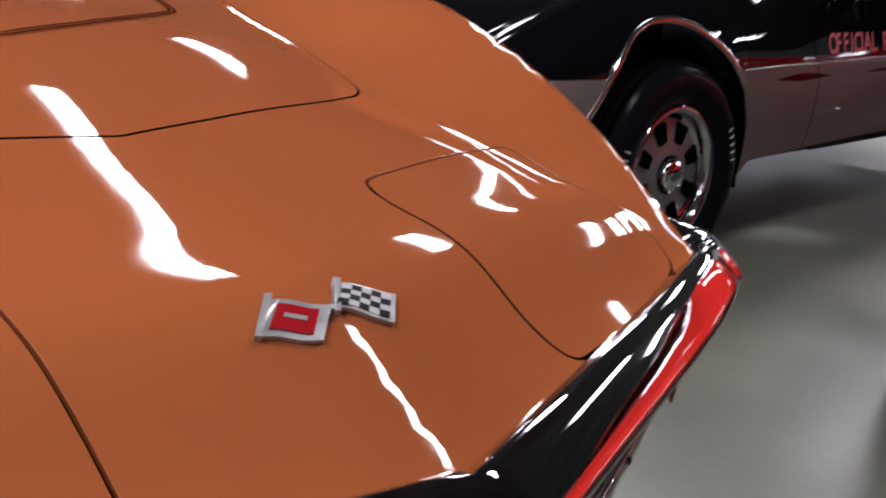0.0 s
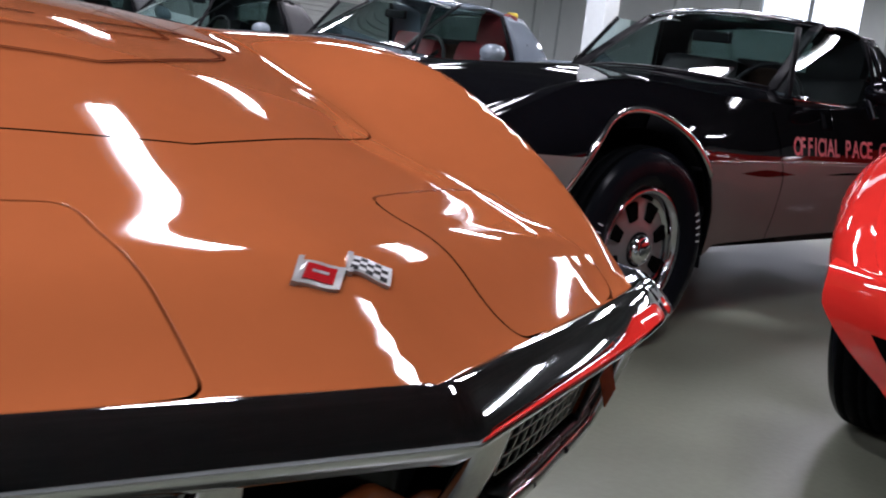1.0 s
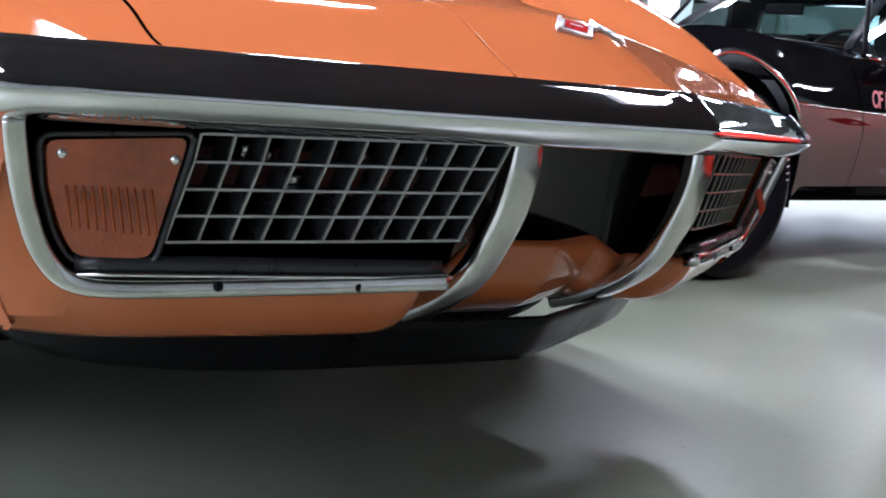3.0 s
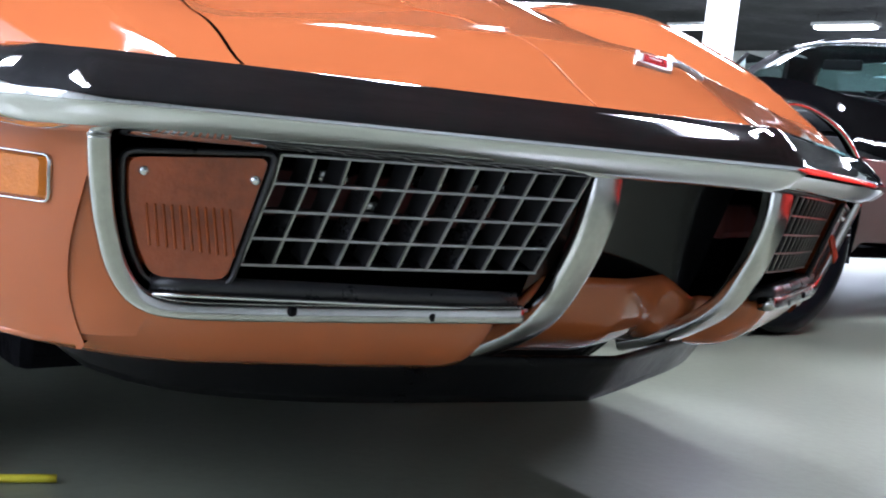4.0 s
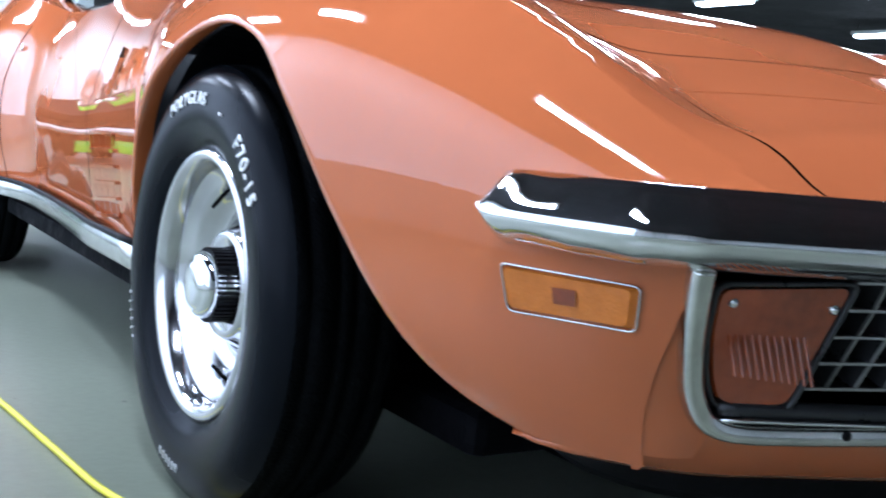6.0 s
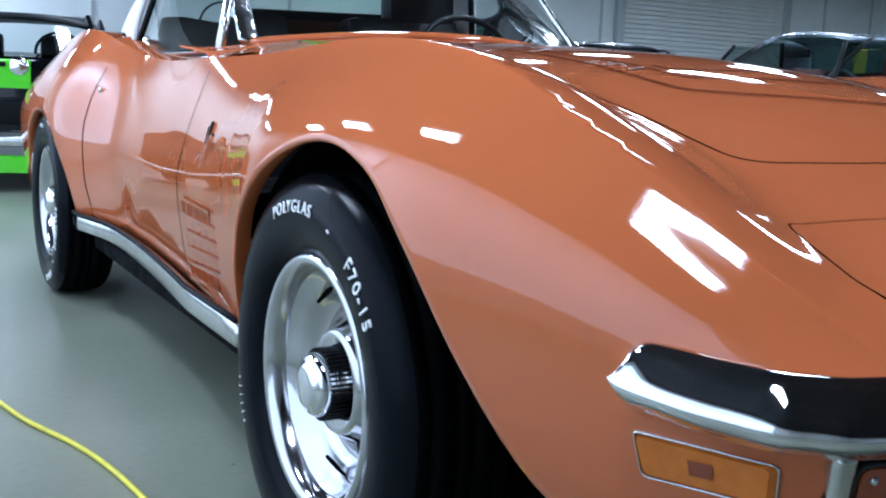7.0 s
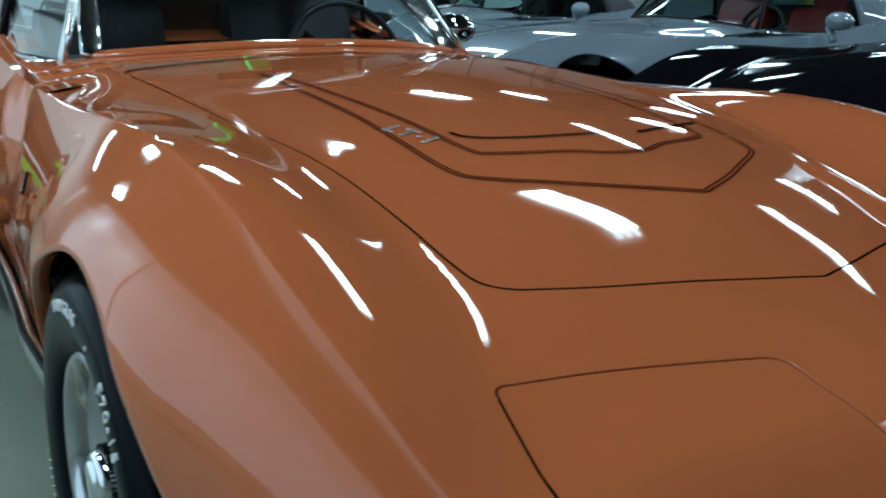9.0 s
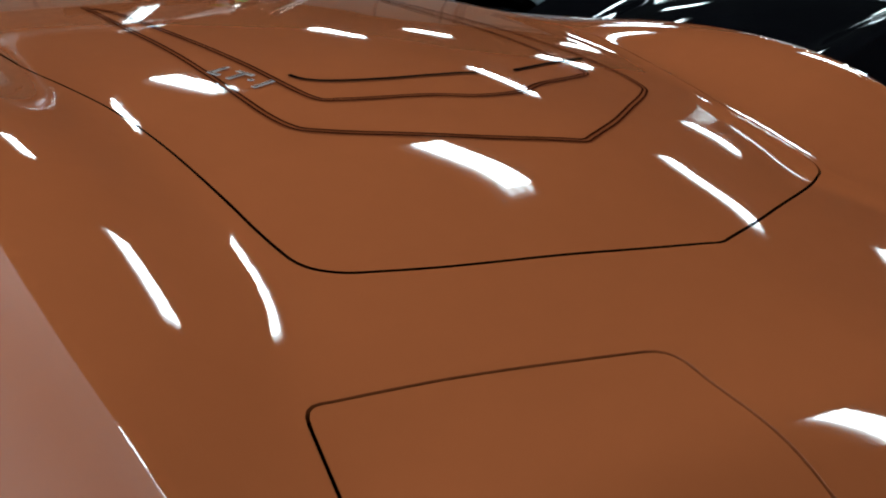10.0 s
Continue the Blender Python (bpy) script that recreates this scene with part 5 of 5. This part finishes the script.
    bm = box((.80, .05, .12), (0, -.02, .19), .02)
    part("green_apron", bm, GREEN_PAINT, car, "lime green lower apron", angle=40)
    for s in (-1, 1):
        for y in (.85, 3.5):
            wheel(car, s, y, x_mid=.78)
    return car


green_coupe((-.74, 7.0), -14)


# ---------------------------------------------------------------- hall
def wall(name, size, at, label):
    ob = part(name, box(size, at), WALL_MAT, None)
    return tagged(ob, label, "wall", kind="structure")


X0, X1, Y0, Y1, TOP = HALL["x0"], HALL["x1"], HALL["y0"], HALL["y1"], HALL["top"]
floor = part("floor", box((X1 - X0, Y1 - Y0, .2), ((X0 + X1) / 2, (Y0 + Y1) / 2, -.1)), FLOOR_MAT, None)
tagged(floor, "grey-green sealed concrete floor with soft gloss", "floor", kind="structure")
ceiling = part("ceiling", box((X1 - X0, Y1 - Y0, .1), ((X0 + X1) / 2, (Y0 + Y1) / 2, TOP + .05)), CEILING_MAT, None)
tagged(ceiling, "dark painted ceiling", "ceiling", kind="structure")
wall("wall_north", (X1 - X0 + .4, .2, TOP), ((X0 + X1) / 2, Y1 + .1, TOP / 2), "white panelled hall wall")
# closes the hall out of view, set near to bounce fill onto the nose
wall("wall_south", (X1 - X0 + .4, .2, TOP), ((X0 + X1) / 2, Y0 - .1, TOP / 2), "white panelled hall wall")
# unseen west wall, set close, with a glowing panel added to brighten the car
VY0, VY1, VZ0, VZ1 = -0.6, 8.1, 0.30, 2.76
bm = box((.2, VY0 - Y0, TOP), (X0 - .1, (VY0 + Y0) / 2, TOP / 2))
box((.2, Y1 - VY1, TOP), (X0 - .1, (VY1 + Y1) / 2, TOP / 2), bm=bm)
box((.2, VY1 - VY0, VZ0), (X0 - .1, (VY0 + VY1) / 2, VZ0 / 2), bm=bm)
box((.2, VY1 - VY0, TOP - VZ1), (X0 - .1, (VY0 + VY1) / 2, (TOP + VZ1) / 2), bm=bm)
tagged(part("wall_west", bm, WALL_MAT, None), "white panelled hall wall with an added glowing panel", "wall", kind="structure")
win = new("west_fill_panel")
tagged(win, "wide added glowing panel in a grey frame, brightening the car's side", "window", kind="structure")
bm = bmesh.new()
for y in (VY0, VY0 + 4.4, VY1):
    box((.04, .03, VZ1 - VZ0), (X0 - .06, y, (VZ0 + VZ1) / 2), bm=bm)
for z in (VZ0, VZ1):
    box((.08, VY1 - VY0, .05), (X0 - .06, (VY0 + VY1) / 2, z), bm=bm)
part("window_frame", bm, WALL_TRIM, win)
part("pane", box((.01, VY1 - VY0, VZ1 - VZ0), (X0 - .12, (VY0 + VY1) / 2, (VZ0 + VZ1) / 2)), WEST_FILL, win, "bright glowing pane")
# east wall with a window opening
WY0, WY1, WZ0, WZ1 = 5.95, 7.65, 1.92, 2.60
bm = box((.2, WY0 - Y0, TOP), (X1 + .1, (WY0 + Y0) / 2, TOP / 2))
box((.2, Y1 - WY1, TOP), (X1 + .1, (WY1 + Y1) / 2, TOP / 2), bm=bm)
box((.2, WY1 - WY0, WZ0), (X1 + .1, (WY0 + WY1) / 2, WZ0 / 2), bm=bm)
box((.2, WY1 - WY0, TOP - WZ1), (X1 + .1, (WY0 + WY1) / 2, (TOP + WZ1) / 2), bm=bm)
tagged(part("wall_east", bm, WALL_MAT, None), "white panelled hall wall with a high window", "wall", kind="structure")
win = new("window_1")
tagged(win, "bright high window with slim dark bars", "window", kind="structure")
bm = bmesh.new()
for y in (WY0, (WY0 + WY1) / 2, WY1):
    box((.08, .05, WZ1 - WZ0), (X1 + .06, y, (WZ0 + WZ1) / 2), bm=bm)
for z in (WZ0, WZ1):
    box((.08, WY1 - WY0, .05), (X1 + .06, (WY0 + WY1) / 2, z), bm=bm)
part("window_frame", bm, WALL_TRIM, win)
part("pane", box((.01, WY1 - WY0, WZ1 - WZ0), (X1 + .12, (WY0 + WY1) / 2, (WZ0 + WZ1) / 2)), PANE_SKY, win, "bright glowing pane")

# seams of the wall panels
seams = new("trim")
tagged(seams, "grey vertical seams between wall panels", "trim", kind="structure")
for i in range(19):
    x = X0 + 1.2 + 1.25 * i
    part("seam", box((.035, .02, TOP), (x, Y1 - .012, TOP / 2)), WALL_TRIM, seams)
for i in range(17):
    part("seam", box((.02, .035, TOP), (X1 - .012, Y0 + 1.0 + 1.25 * i, TOP / 2)), WALL_TRIM, seams)
for i in range(17):
    if not VY0 < Y0 + 1.0 + 1.25 * i < VY1:
        part("seam", box((.02, .035, TOP), (X0 + .012, Y0 + 1.0 + 1.25 * i, TOP / 2)), WALL_TRIM, seams)

# roller door on the north wall
door = new("door_1")
tagged(door, "closed ribbed white roller door", "door", kind="structure")
bm = bmesh.new()
for s in (8.82, 12.48):
    box((.14, .10, 2.6), (s, Y1 - .06, 1.3), .01, bm=bm)
box((3.8, .10, .16), (10.65, Y1 - .06, 2.66), .01, bm=bm)
part("door_frame", bm, WALL_TRIM, door)
slat = bm_data("door_slat", box((3.52, .03, .068), (0, 0, 0), .012), DOOR_MAT)
for i in range(35):
    piece("door_slat", slat, door, "", Matrix.Translation((10.65, Y1 - .05, .05 + .074 * i)))

# columns
for at in ((6.45, 4.6),):
    col = new("column")
    tagged(col, "white painted square steel column", "column", "hall columns", "structure")
    col.location = (*at, 0)
    part("shaft", box((.20, .20, TOP), (0, 0, TOP / 2), .012), COLUMN_MAT, col)
    part("base_plate", box((.34, .34, .02), (0, 0, .01), .004), COLUMN_MAT, col)
    bm = bmesh.new()
    for dx in (-.13, .13):
        for dy in (-.13, .13):
            box((.02, .02, .02), (dx, dy, .028), .003, bm=bm)
    part("bolts", bm, DULL_CHROME, col)

# yellow stand against the far wall
stand = new("wet_floor_stand")
tagged(stand, "tall yellow plastic stand on a black foot", "stand")
stand.location = (8.1, 7.0, 0)
part("board", box((.16, .06, 1.46), (0, 0, .76), .03), YELLOW_MAT, stand)
part("foot", box((.3, .24, .04), (0, 0, .02), .01), BLACK, stand)

# green neon sign on the wall behind
sign = new("neon_sign")
tagged(sign, "green neon sign in a bright shield outline", "sign")
loop = rounded([(-.75, .55), (.75, .55), (.70, -.10), (.0, -.42), (-.70, -.10)], .12, 5)
path = [(Vector((4.1 + p.x, Y1 - .30, 2.1 + p.y)), (0, -1, 0)) for p in loop]
v, f = sweep(path, ring(.05, .05, 8), closed=True)
piece("neon_tube", data("neon_tube", v, f, GREEN_NEON), sign)
n = len(loop)
verts = [(4.1 + p.x, Y1 - .22, 2.1 + p.y) for p in loop] + [(4.1 + p.x, Y1 - .16, 2.1 + p.y) for p in loop]
piece("back_board", data("back_board", verts, [tuple(range(n))] + [(i, (i + 1) % n, n + (i + 1) % n, n + i) for i in range(n)], GREEN_PAINT, False), sign)

# yellow extension cord
pts = smooth_line([Vector(p) for p in [(-1.75, 4.2), (-1.45, 3.2), (-1.189, 2.445), (-1.103, 2.109), (-1.030, 1.90), (-.985, 1.70), (-.946, 1.372), (-.918, 1.156), (-.86, 1.02), (-.72, .86), (-.5, .75)]])
path = [(Vector((p.x, p.y, .0065)), (0, 0, 1)) for p in pts]
v, f = sweep(path, ring(.012, .012, 8, 2.0))
tagged(piece("extension_cord", data("extension_cord", v, f, CORD)), "yellow extension cord lying on the concrete", "cord")


# ---------------------------------------------------------------- ceiling lights
def ceiling_light():
    lamp = new("ceiling_light")
    tagged(lamp, "white fluorescent high-bay light hung from the ceiling", "light", "hall lights")
    bm = box((.24, .86, .05), (0, 0, .045), .012)
    part("housing", bm, LAMP_WHITE, lamp, angle=40)
    tube = None
    for i in range(3):
        x = -.06 + .06 * i
        v, f = lathe([(0, -.40), (.013, -.40), (.013, .40), (0, .40)], 10, "z")
        me = data("tube", v, f, TUBE) if tube is None else tube
        tube = me
        piece("tube", me, lamp, "glowing fluorescent tube", Matrix.Translation((x, 0, 0)) @ Matrix.Rotation(radians(90), 4, "X"))
    bm = bmesh.new()
    for dy in (-.4, .4):
        box((.008, .008, .14), (0, dy, .125), bm=bm)
    part("hanger", bm, DULL_CHROME, lamp)
    return lamp


LIGHT_Z = 2.66
first = None
# columns of fixtures, each given by one place in it; the rows run slightly askew to the car
COLUMNS = [(-1.70, 2.40, -1, 3), (1.15, 2.10, -1, 4), (3.75, 2.3, 0, 4), (6.4, 1.9, -1, 4), (9.3, 2.2, -1, 4), (12.3, 2.0, -1, 4)]
FIXTURES = [(cx - .14 * 2.15 * k, cy + 2.15 * k) for cx, cy, k0, k1 in COLUMNS for k in range(k0, k1)]
# unseen pair added to brighten the north wall, turned to run with it
NORTH_FILL = [(-1.9, 11.2), (-.5, 11.2)]
for x, y, turn in [(gx, gy, 2) for gx, gy in FIXTURES] + [(gx, gy, 90) for gx, gy in NORTH_FILL]:
    m = Matrix.Translation((x, y, LIGHT_Z)) @ Matrix.Rotation(radians(turn), 4, "Z")
    if first is None:
        first = ceiling_light()
        first.matrix_basis = m
    else:
        copy_thing(first, m)
    ld = bpy.data.lights.new("tube_light", "AREA")
    ld.shape, ld.size, ld.size_y = "RECTANGLE", .16, .74
    ld.energy, ld.color = 26, (0.93, 0.98, 1.0)
    lo = new("tube_light", ld)
    lo.matrix_basis = m @ Matrix.Translation((0, 0, -.03))
